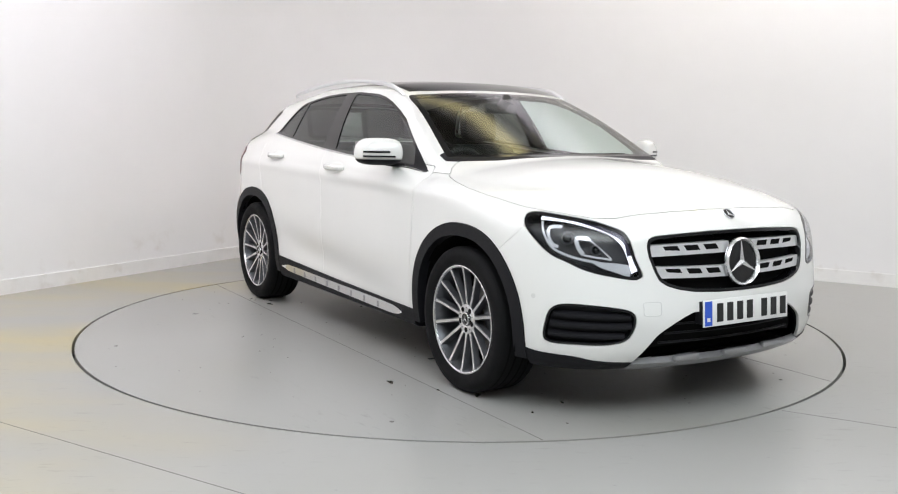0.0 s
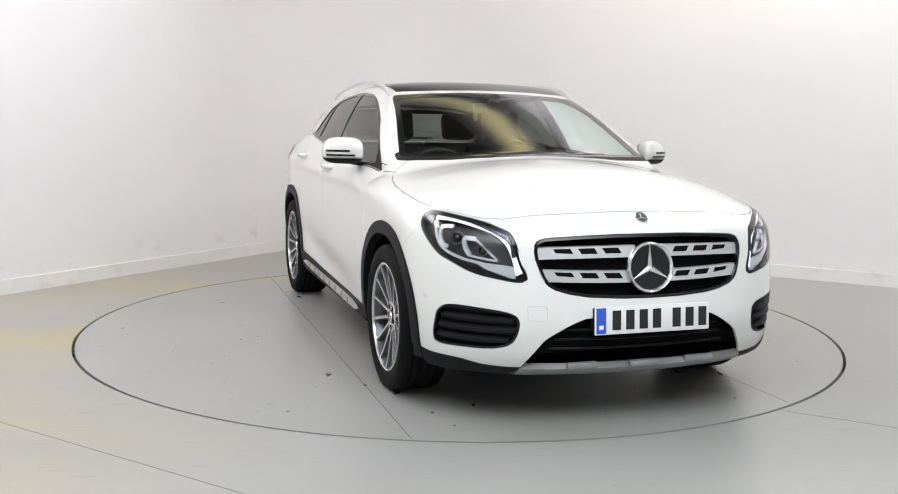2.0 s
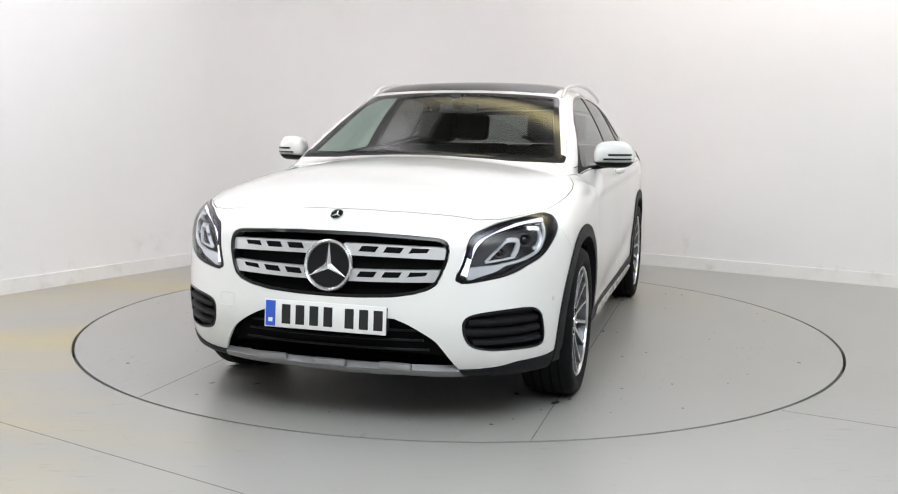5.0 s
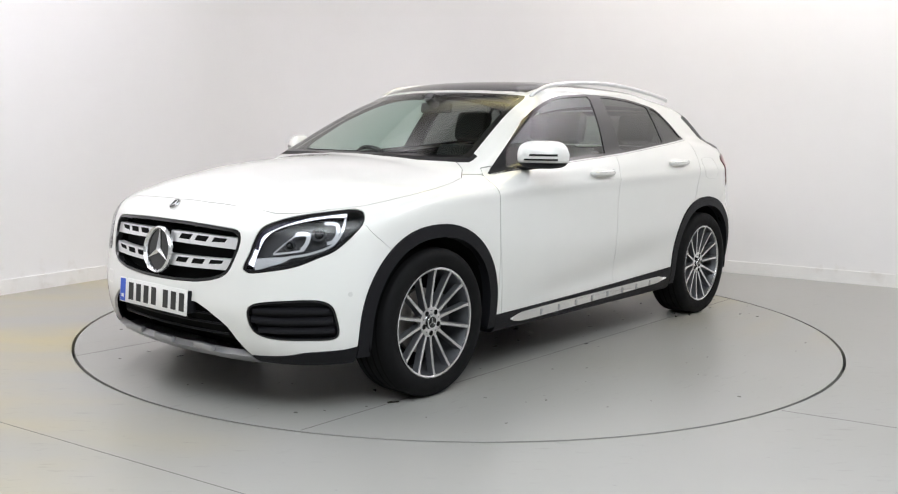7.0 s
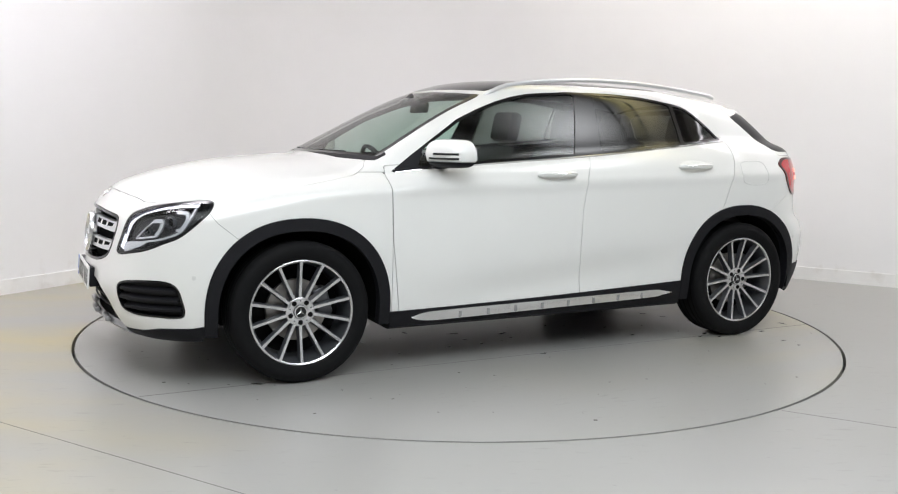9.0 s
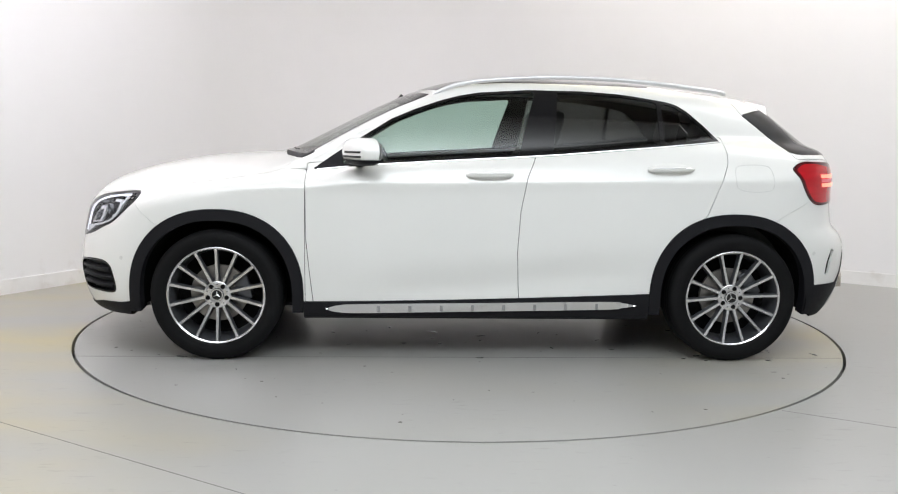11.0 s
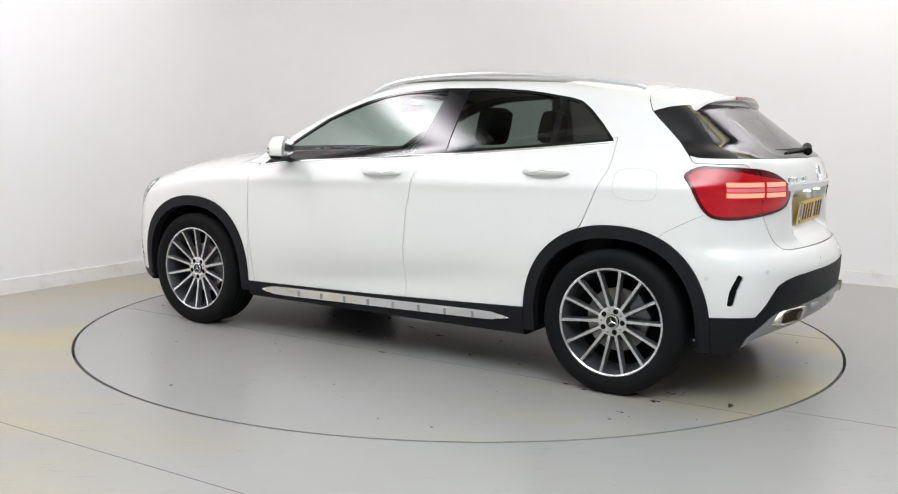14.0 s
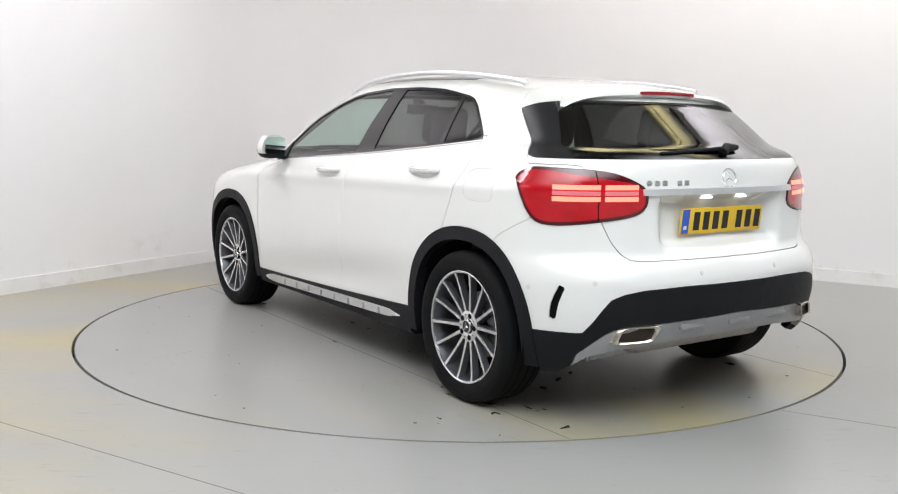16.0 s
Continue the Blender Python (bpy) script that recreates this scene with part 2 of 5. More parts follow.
def poly(px, pz, pts, rnd=0.0):
    """Signed distance to a closed polygon (below zero inside), grown by rnd with rounded corners."""
    P = np.array(pts, float)
    Q = np.roll(P, -1, 0)
    best = np.full(px.shape, 1e9)
    inside = np.zeros(px.shape, bool)
    for (ax, az), (bx, bz) in zip(P, Q):
        ex, ez = bx - ax, bz - az
        t = np.clip(((px - ax) * ex + (pz - az) * ez) / (ex * ex + ez * ez + 1e-12), 0, 1)
        best = np.minimum(best, np.hypot(px - ax - t * ex, pz - az - t * ez))
        cross = (az > pz) != (bz > pz)
        xi = ax + (pz - az) * ex / (ez if abs(ez) > 1e-9 else 1e-9)
        inside ^= cross & (px < xi)
    return np.where(inside, -best, best) - rnd


def line(px, pz, pts):
    """Signed distance to an open polyline: below zero to the right of its run."""
    P = np.array(pts, float)
    best = np.full(px.shape, 1e9)
    sign = np.ones(px.shape)
    for (ax, az), (bx, bz) in zip(P[:-1], P[1:]):
        ex, ez = bx - ax, bz - az
        t = np.clip(((px - ax) * ex + (pz - az) * ez) / (ex * ex + ez * ez + 1e-12), 0, 1)
        d = np.hypot(px - ax - t * ex, pz - az - t * ez)
        c = ex * (pz - az) - ez * (px - ax)
        sign = np.where(d < best - 1e-9, np.where(c > 0, 1, -1), sign)
        best = np.minimum(best, d)
    return best * sign


def rounded(pts, n=6):
    """A closed smooth outline through points."""
    P = [np.array(p, float) for p in pts]
    m = len(P)
    out = []
    for i in range(m):
        a, b, c, d = P[i - 1], P[i], P[(i + 1) % m], P[(i + 2) % m]
        for k in range(n):
            t = k / n
            out.append(.5 * (2 * b + (c - a) * t + (2 * a - 5 * b + 4 * c - d) * t * t + (3 * b - a - 3 * c + d) * t ** 3))
    return out


# ---------------------------------------------------------------- the room
WALL = mat("white_wall", (0.86, 0.852, 0.856), 0.75, vary=0.015, scale=1.2, bump=0.03, bscale=40)
BOUNCE_WALL = mat("bounce_wall_white", (0.78, 0.78, 0.78), 0.8, vary=0.02, scale=2)
SKIRT = mat("skirting_paint", (0.86, 0.85, 0.84), 0.5, vary=0.03, scale=6)
CEIL = mat("ceiling_paint", (0.55, 0.54, 0.50), 0.8, vary=0.02, scale=2)


def floor_material(name, worn):
    """Worn grey floor paint: mottling, fine scuffs, yellowish stains by the wall side."""
    m = mat(name, (0.36, 0.36, 0.352), 0.30)
    nt = m.node_tree
    b = nt.nodes["Principled BSDF"]
    geo = nt.nodes.new("ShaderNodeTexCoord")

    def noise_at(scale, detail, stretch=(1, 1, 1), rough=.6):
        mp = nt.nodes.new("ShaderNodeMapping")
        mp.inputs["Scale"].default_value = stretch
        nt.links.new(geo.outputs["Object"], mp.inputs[0])
        n = nt.nodes.new("ShaderNodeTexNoise")
        n.inputs["Scale"].default_value, n.inputs["Detail"].default_value, n.inputs["Roughness"].default_value = scale, detail, rough
        nt.links.new(mp.outputs[0], n.inputs["Vector"])
        return n.outputs[0]

    def ramp(v, lo, hi, a=0.0, c=1.0):
        r = nt.nodes.new("ShaderNodeMapRange")
        for k, x in enumerate((lo, hi, a, c)):
            r.inputs[k + 1].default_value = x
        nt.links.new(v, r.inputs[0])
        return r.outputs[0]

    def times(a, c):
        n = nt.nodes.new("ShaderNodeMath")
        n.operation = "MULTIPLY"
        nt.links.new(a, n.inputs[0])
        if isinstance(c, float):
            n.inputs[1].default_value = c
        else:
            nt.links.new(c, n.inputs[1])
        return n.outputs[0]

    def mixed(col, fac, to, mode="MIX"):
        n = nt.nodes.new("ShaderNodeMix")
        n.data_type, n.blend_type = "RGBA", mode
        nt.links.new(fac, n.inputs[0])
        if isinstance(col, tuple):
            n.inputs[6].default_value = (*col, 1)
        else:
            nt.links.new(col, n.inputs[6])
        n.inputs[7].default_value = (*to, 1)
        return n.outputs[2]

    col = mixed((0.322, 0.320, 0.306), ramp(noise_at(.7, 1), .2, .8), (0.285, 0.285, 0.270))
    # yellow-brown stains, streaked
    stain = times(ramp(noise_at(.9, 3, (.35, 1.5, 1), .5), .40, .66), ramp(noise_at(4.0, 2), .25, .8, .5, 1.0))
    sep = nt.nodes.new("ShaderNodeSeparateXYZ")
    nt.links.new(geo.outputs["Object"], sep.inputs[0])
    stain = times(stain, ramp(sep.outputs[0], -0.6, -1.9))
    col = mixed(col, times(stain, 1.0), (0.40, 0.335, 0.15))
    # dark rubbed scuffs in short streaks, and an ochre film
    scuff = times(ramp(noise_at(15.0, 3, (.5, 1.7, 1), .6), .60, .76), ramp(noise_at(.8, 1), .45, .62))
    col = mixed(col, times(scuff, .45), (0.13, 0.125, 0.115))
    film_mark = times(ramp(noise_at(1.0, 2, (.6, 1.2, 1), .5), .45, .78), ramp(noise_at(14.0, 3), .3, .7, .6, 1.0))
    col = mixed(col, times(film_mark, worn * .35), (0.265, 0.243, 0.18))
    fleck = ramp(noise_at(38.0, 2, (.6, 1.3, 1)), .72, .80)
    col = mixed(col, times(fleck, .5), (0.12, 0.115, 0.11))
    nt.links.new(col, b.inputs["Base Color"])
    return m


FLOOR = floor_material("floor_paint", .35)
DECK = floor_material("deck_paint", .8)
GROOVE = mat("groove_black", (0.01, 0.01, 0.01), 0.7)


def lamp_material(name, colour, power, edge):
    """A diffuser that glows from its middle and fades to its edge."""
    m = mat(name, (0.8, 0.8, 0.8), 0.5, emit=colour, power=power)
    nt = m.node_tree
    tc = nt.nodes.new("ShaderNodeTexCoord")
    sep = nt.nodes.new("ShaderNodeSeparateXYZ")
    nt.links.new(tc.outputs["Generated"], sep.inputs[0])
    last = None
    for k in (0, 1):
        r = nt.nodes.new("ShaderNodeMath")
        r.operation = "PINGPONG"
        nt.links.new(sep.outputs[k], r.inputs[0])
        r.inputs[1].default_value = 0.5
        q = nt.nodes.new("ShaderNodeMapRange")
        q.interpolation_type = "SMOOTHSTEP"
        q.inputs[1].default_value, q.inputs[2].default_value, q.inputs[3].default_value, q.inputs[4].default_value = 0, edge, 0, 1
        nt.links.new(r.outputs[0], q.inputs[0])
        if last is None:
            last = q.outputs[0]
        else:
            t = nt.nodes.new("ShaderNodeMath")
            t.operation = "MULTIPLY"
            nt.links.new(last, t.inputs[0])
            nt.links.new(q.outputs[0], t.inputs[1])
            last = t.outputs[0]
    t = nt.nodes.new("ShaderNodeMath")
    t.operation = "MULTIPLY"
    nt.links.new(last, t.inputs[0])
    t.inputs[1].default_value = power
    nt.links.new(t.outputs[0], nt.nodes["Principled BSDF"].inputs["Emission Strength"])
    return m


COOL = lamp_material("cool_diffuser", (0.90, 0.955, 1.0), 6.4, 0.5)
WARM = lamp_material("warm_diffuser", (1.0, 0.87, 0.42), 3.3, 0.5)
SIDE_LAMP = lamp_material("side_diffuser", (0.95, 0.97, 1.0), 6.0, 0.5)
# Wall washers have no known source: added, unseen, to lift the walls.
WASH = lamp_material("added_wash_diffuser", (0.985, 0.945, 1.0), 14.5, 0.5)


def scuffed(m):
    """Brownish knocks and scuffs low on the wall."""
    nt = m.node_tree
    b = nt.nodes["Principled BSDF"]
    tc = nt.nodes.new("ShaderNodeTexCoord")
    sep = nt.nodes.new("ShaderNodeSeparateXYZ")
    nt.links.new(tc.outputs["Object"], sep.inputs[0])
    n = nt.nodes.new("ShaderNodeTexNoise")
    n.inputs["Scale"].default_value, n.inputs["Detail"].default_value = 5, 5
    nt.links.new(tc.outputs["Object"], n.inputs["Vector"])
    fac = None
    for v, lo, hi, a, c in ((n.outputs[0], .60, .72, 0, .30), (sep.outputs[2], .12, .42, 1, 0)):
        r = nt.nodes.new("ShaderNodeMapRange")
        for k, x in enumerate((lo, hi, a, c)):
            r.inputs[k + 1].default_value = x
        nt.links.new(v, r.inputs[0])
        if fac is None:
            fac = r.outputs[0]
        else:
            t = nt.nodes.new("ShaderNodeMath")
            t.operation = "MULTIPLY"
            nt.links.new(fac, t.inputs[0])
            nt.links.new(r.outputs[0], t.inputs[1])
            fac = t.outputs[0]
    mx = nt.nodes.new("ShaderNodeMix")
    mx.data_type = "RGBA"
    old = b.inputs["Base Color"].links[0].from_socket
    nt.links.new(fac, mx.inputs[0])
    nt.links.new(old, mx.inputs[6])
    mx.inputs[7].default_value = (0.50, 0.43, 0.36, 1)
    nt.links.new(mx.outputs[2], b.inputs["Base Color"])


scuffed(WALL)
scuffed(SKIRT)

CORNER = Vector((-0.996, 10.108))
ALONG_L = Vector((-0.504, -0.863))   # along the wall seen on one hand, towards the camera
ALONG_R = Vector((0.854, -0.520))
HIGH = 4.6
RUN_L, RUN_R = 15.0, 12.5


def room_outline(inset=0.0, radius=1.6, n=24):
    """The plan of the room, one corner rounded: points along the inner face."""
    def at(l, r):
        return CORNER + ALONG_L * l + ALONG_R * r
    pts = []
    c = (radius, radius)
    for i in range(n + 1):
        a = math.pi + (math.pi / 2) * i / n
        pts.append(at(c[0] + (radius - inset) * math.cos(a), c[1] + (radius - inset) * math.sin(a)))
    return pts, at


def wall_strip(name, pts, z0, z1, thick, material):
    """A wall standing on a plan line, with thickness to its outer side."""
    V, F = [], []
    n = len(pts)
    for i, p in enumerate(pts):
        d = (pts[min(i + 1, n - 1)] - pts[max(i - 1, 0)]).normalized()
        o = Vector((-d.y, d.x))
        for q in (p, p + o * thick):
            V.append((q.x, q.y, z0)), V.append((q.x, q.y, z1))
    for i in range(n - 1):
        a, b = i * 4, (i + 1) * 4
        F += [(a, a + 1, b + 1, b), (a + 2, b + 2, b + 3, a + 3), (a + 1, a + 3, b + 3, b + 1), (a, b, b + 2, a + 2)]
    F += [(0, 2, 3, 1), ((n - 1) * 4, (n - 1) * 4 + 1, (n - 1) * 4 + 3, (n - 1) * 4 + 2)]
    return part(name, (V, F), material, None, smooth=30)


def build_room():
    arc, at = room_outline()
    # rounded studio wall in one sweep, then the two closing walls
    sweep = [at(0, RUN_R)] + arc + [at(RUN_L, 0)]
    tagged(wall_strip("wall_studio", sweep, 0, HIGH, -0.15, WALL), "white painted studio wall with a rounded corner", "wall", kind="structure")
    sk, _ = room_outline(inset=0.016)
    skl = [at(.016, RUN_R)] + sk + [at(RUN_L, .016)]
    tagged(wall_strip("baseboard", skl, 0, 0.105, -0.013, SKIRT), "white painted scuffed skirting board along the wall", "baseboard", kind="structure")
    # Both closing walls are unseen; their white is set to bounce light back.
    tagged(wall_strip("wall_back", [at(RUN_L, 0), at(RUN_L, RUN_R)], 0, HIGH, -0.15, BOUNCE_WALL), "unseen white wall added behind the camera to bounce light", "wall", kind="structure")
    tagged(wall_strip("wall_side", [at(RUN_L, RUN_R), at(0, RUN_R)], 0, HIGH, -0.15, BOUNCE_WALL), "unseen white closing wall added to bounce light", "wall", kind="structure")
    bm = bmesh.new()
    c = [at(-.2, -.2), at(RUN_L + .2, -.2), at(RUN_L + .2, RUN_R + .2), at(-.2, RUN_R + .2)]
    vs = [bm.verts.new((p.x, p.y, HIGH)) for p in c] + [bm.verts.new((p.x, p.y, HIGH + .15)) for p in c]
    for f in ((3, 2, 1, 0), (4, 5, 6, 7), (0, 1, 5, 4), (1, 2, 6, 5), (2, 3, 7, 6), (3, 0, 4, 7)):
        bm.faces.new([vs[i] for i in f])
    tagged(part("ceiling", bm, CEIL, None, smooth=0), "pale painted ceiling above the studio", "ceiling", kind="structure")
    # floor: a sheet with a round opening for the turntable
    V, F = [], []
    n = 160
    r = TABLE_R + .016
    for i in range(n):
        a = 2 * math.pi * i / n
        V.append((TABLE[0] + r * math.cos(a), TABLE[1] + r * math.sin(a), 0))
    for i in range(n):
        a = 2 * math.pi * i / n
        V.append((TABLE[0] + 16 * math.cos(a), TABLE[1] + 16 * math.sin(a), 0))
    for i in range(n):
        V.append((V[i][0], V[i][1], -.06))
    for i in range(n):
        j = (i + 1) % n
        F += [(i, n + i, n + j, j), (2 * n + i, i, j, 2 * n + j)]
    tagged(part("floor", (V, F), FLOOR, None, smooth=0), "pale grey painted concrete floor with yellowish stains", "floor", kind="structure")
    V = [(TABLE[0] + (r + .1) * math.cos(2 * math.pi * i / n), TABLE[1] + (r + .1) * math.sin(2 * math.pi * i / n), z) for z in (-.062, -.2) for i in range(n)]
    F = [tuple(range(n))] + [(i, n + i, n + (i + 1) % n, (i + 1) % n) for i in range(n)] + [tuple(range(2 * n - 1, n - 1, -1))]
    tagged(part("turntable_pit", (V, F), GROOVE, None, smooth=0), "dark pit under the turntable", "pit", kind="structure")
    # overhead soft lamps, with two unseen wall washers added to brighten the walls
    turn = math.atan2(ALONG_R.y, ALONG_R.x)
    along_r, along_l = turn, turn + math.pi / 2
    p, q, r, u = at(5.9, 1.05), at(.62, 5.4), at(1.5, 4.5), at(2.6, 6.7)
    for nm, x, y, z, a, tilt, w, d, mt, lb in (
            ("softbox", .4, .5, 3.9, 0.0, 0.0, 9.5, 6.0, COOL, "large white overhead softbox lamp"),
            ("softbox", u.x, u.y, 3.95, along_r, 0.0, 3.4, 2.0, SIDE_LAMP, "small white overhead softbox lamp"),
            ("strip_lamp", r.x, r.y, 3.95, along_r, 0.0, 8.0, .85, WARM, "warm yellowish overhead strip lamp"),
            ("added_wall_wash", p.x, p.y, 4.0, along_l, 0.0, 8.5, 1.3, WASH, "unseen long white lamp added to brighten the wall"),
            ("added_wall_wash", q.x, q.y, 4.15, along_r, radians(50), 9.4, .8, WASH, "unseen long white lamp added to brighten the wall")):
        soft_lamp(nm, Matrix.Translation((x, y, z)) @ Matrix.Rotation(a, 4, "Z"), w, d, mt, lb, tilt)


def soft_lamp(name, m, w, d, material, label, tilt=0.0):
    """A flat lamp hung from the ceiling, its diffuser tilted about its long side."""
    s = new(name)
    s.matrix_basis = m @ Matrix.Rotation(tilt, 4, "X")
    bm = bmesh.new()
    for a, b, c, e in ((-w / 2, w / 2, -d / 2, -d / 2 + .03), (-w / 2, w / 2, d / 2 - .03, d / 2), (-w / 2, -w / 2 + .03, -d / 2 + .03, d / 2 - .03), (w / 2 - .03, w / 2, -d / 2 + .03, d / 2 - .03)):
        box(bm, a, b, c, e, -.02, .12)
    part("frame", bm, SKIRT, s, smooth=0)
    bm = bmesh.new()
    box(bm, -w / 2 + .03, w / 2 - .03, -d / 2 + .03, d / 2 - .03, .03, .1)
    part("casing", bm, SKIRT, s, smooth=0)
    bm = bmesh.new()
    x, y = w / 2 - .032, d / 2 - .032
    bm.faces.new([bm.verts.new(v) for v in ((-x, y, 0), (x, y, 0), (x, -y, 0), (-x, -y, 0))])
    part("diffuser", bm, material, s, smooth=0)
    for x in (-w * .4, w * .4):
        bm = bmesh.new()
        box(bm, x - .01, x + .01, -.01, .01, .06, HIGH - m.translation.z, 0, Matrix.Rotation(-tilt, 4, "X"))
        part("hanger", bm, SKIRT, s, smooth=0)
    return tagged(s, label, "lamp", group="overhead lamps")


build_room()
JOINT = mat("joint_shadow", (0.16, 0.155, 0.145), 0.7)
for a, b in (((-3.2, 4.50), (.9, 1.98)), ((1.475, 3.962), (6.2, 1.35))):
    bm = bmesh.new()
    d = Vector((b[0] - a[0], b[1] - a[1]))
    box(bm, 0, d.length, -.0022, .0022, -.003, .0006, 0, Matrix.Translation((*a, 0)) @ Matrix.Rotation(math.atan2(d.y, d.x), 4, "Z"))
    tagged(part("floor_joint", bm, JOINT, None, smooth=0), "fine dark joint in the floor", "floor joint", kind="structure")


def build_table():
    t = new("turntable")
    n = 160
    V = [(TABLE_R * math.cos(2 * math.pi * i / n), TABLE_R * math.sin(2 * math.pi * i / n), z) for z in (0, -.05) for i in range(n)]
    F = [tuple(range(n)), tuple(range(2 * n - 1, n - 1, -1))] + [(n + i, n + (i + 1) % n, (i + 1) % n, i) for i in range(n)]
    part("deck", (V, F), DECK, t, smooth=30)
    for sy in (.888, -.888):
        half_l = math.sqrt(TABLE_R**2 - sy**2) - .01
        bm = bmesh.new()
        box(bm, -half_l, half_l, sy - .0022, sy + .0022, -.004, .0006)
        part("joint", bm, JOINT, t, smooth=0)
    for k in range(6):
        a = k * math.pi / 3 + .35
        V, F = revolve([(.0005, .0012), (.009, .0012), (.010, -.003), (.0005, -.003)], 14, "z")
        c = Vector((2.02 * math.cos(a), 2.02 * math.sin(a), 0))
        part("deck_bolt", ([Vector(v) + c for v in V], F), JOINT, t)
    return tagged(t, "round grey painted floor turntable under the car", "turntable")


turntable = build_table()


# ---------------------------------------------------------------- the car
car = new("car")
tagged(car, "glossy white compact car with black cladding and silver alloy wheels", "car")

RED_LENS = mat("red_lens", (0.34, 0.003, 0.009), 0.08, coat=0.4, emit=(1.0, 0.01, 0.02), power=0.09, vary=0.22, scale=9, stretch=(1, 1, 3))
DEEP_RED = mat("deep_red_lens", (0.075, 0.002, 0.005), 0.08, coat=0.5)
LED_RED = mat("tail_led", (0.9, 0.1, 0.08), 0.3, emit=(1.0, 0.25, 0.16), power=1.25)
LED_WHITE = mat("running_light", (0.9, 0.9, 0.95), 0.3, emit=(0.88, 0.90, 1.0), power=0.75)
SMOKED = mat("smoked_trim", (0.05, 0.045, 0.07), 0.25, metal=0.3)
PINK = mat("pink_lens", (0.62, 0.17, 0.20), 0.2, coat=0.3, emit=(1.0, 0.15, 0.18), power=0.12)
AMBER_RED = mat("brake_lens", (0.28, 0.012, 0.02), 0.2, coat=0.6)
PLATE_W = mat("white_plate", (0.78, 0.78, 0.76), 0.35, vary=0.02, scale=20)
PLATE_Y = mat("yellow_plate", (0.78, 0.50, 0.03), 0.35, vary=0.03, scale=20)
PLATE_INK = mat("plate_black", (0.012, 0.012, 0.012), 0.5)
PLATE_BLUE = mat("plate_blue", (0.03, 0.10, 0.55), 0.4)
SEAT = mat("dark_upholstery", (0.022, 0.022, 0.024), 0.7, vary=0.12, scale=40, bump=0.1, bscale=200)
DASH = mat("dash_plastic", (0.03, 0.03, 0.032), 0.6, vary=0.06, scale=30, bump=0.05, bscale=300)
LINING = mat("roof_lining", (0.30, 0.30, 0.29), 0.9, vary=0.03, scale=30)
REFLECTOR = mat("lamp_reflector", (0.72, 0.73, 0.75), 0.22, metal=0.45)
# Inside of the exhaust trims: the hollow's shade is put into the colour.
TIP_SHADE = mat("tip_shade_metal", (0.035, 0.022, 0.016), 0.5, metal=0.4, vary=0.2, scale=30)
TIP = mat("exhaust_chrome", (0.62, 0.57, 0.50), 0.22, metal=0.95, vary=0.10, scale=30)
MIRROR = mat("mirror_glass", (0.85, 0.87, 0.88), 0.02, metal=1.0)


def root(fn, lo, hi):
    """Where fn, negative at lo, turns positive: three rounds of finer samples."""
    for n in (40, 12, 12):
        t = np.linspace(lo, hi, n)
        f = fn(t)
        k = int(np.argmax(f > 0)) if (f > 0).any() else n - 1
        lo, hi = t[max(k - 1, 0)], t[max(k, 1)]
    f = fn(np.array([lo, hi]))
    return float(lo + (hi - lo) * min(max(-f[0] / (f[1] - f[0] + 1e-12), 0), 1))


def side_y(x, z):
    return root(lambda t: body_field(t * 0 + x, t, t * 0 + z), 0.3, 1.2)


def front_x(y, z):
    return root(lambda t: body_field(t, t * 0 + y, t * 0 + z), 1.2, 2.6)


def rear_x(y, z):
    return -root(lambda t: body_field(-t, t * 0 + y, t * 0 + z), 1.2, 2.6)


def top_z(x, y):
    return root(lambda t: body_field(t * 0 + x, t * 0 + y, t), 0.7, 1.8)


def front_diag(u, z, off=0.0):
    """A point of a front corner by u = y - x and z; off metres outwards along the diagonal."""
    s = root(lambda t: body_field(-u / 2 + t, u / 2 + t, t * 0 + z), 0.5, 1.8)
    s += off / math.sqrt(2)
    return (-u / 2 + s, u / 2 + s, z)


def rear_diag(u, z, off=0.0):
    """A point of a rear corner by u = x + y and z."""
    s = root(lambda t: body_field(u / 2 - t, u / 2 + t, t * 0 + z), 0.3, 1.6)
    s += off / math.sqrt(2)
    return (u / 2 - s, u / 2 + s, z)


def offset(mesh, d):
    V, F = mesh
    return V + normals(V) * d, F


def open_edges(F):
    e = np.concatenate([F[:, [0, 1]], F[:, [1, 2]], F[:, [2, 0]]])
    key = np.sort(e, 1)
    u, inv, cnt = np.unique(key, axis=0, return_inverse=True, return_counts=True)
    return e[cnt[inv.ravel()] == 1]


def flange(mesh, depth):
    """Turns the open edges of a panel inwards."""
    V, F = mesh
    if not len(F) or depth == 0:
        return V, F
    E = open_edges(F)
    E = E[~((np.abs(V[E[:, 0], 1]) < 1e-4) & (np.abs(V[E[:, 1], 1]) < 1e-4))]
    if not len(E):
        return V, F
    ids, inv = np.unique(E.ravel(), return_inverse=True)
    inv = inv.reshape(-1, 2) + len(V)
    low = V[ids] - normals(V[ids]) * depth
    G = np.concatenate([np.stack([E[:, 1], E[:, 0], inv[:, 0]], -1), np.stack([E[:, 1], inv[:, 0], inv[:, 1]], -1)])
    return np.concatenate([V, low]), np.concatenate([F, G])


def mirrored(mesh):
    V, F = mesh
    return V * np.array([1.0, -1.0, 1.0]), F[:, ::-1]


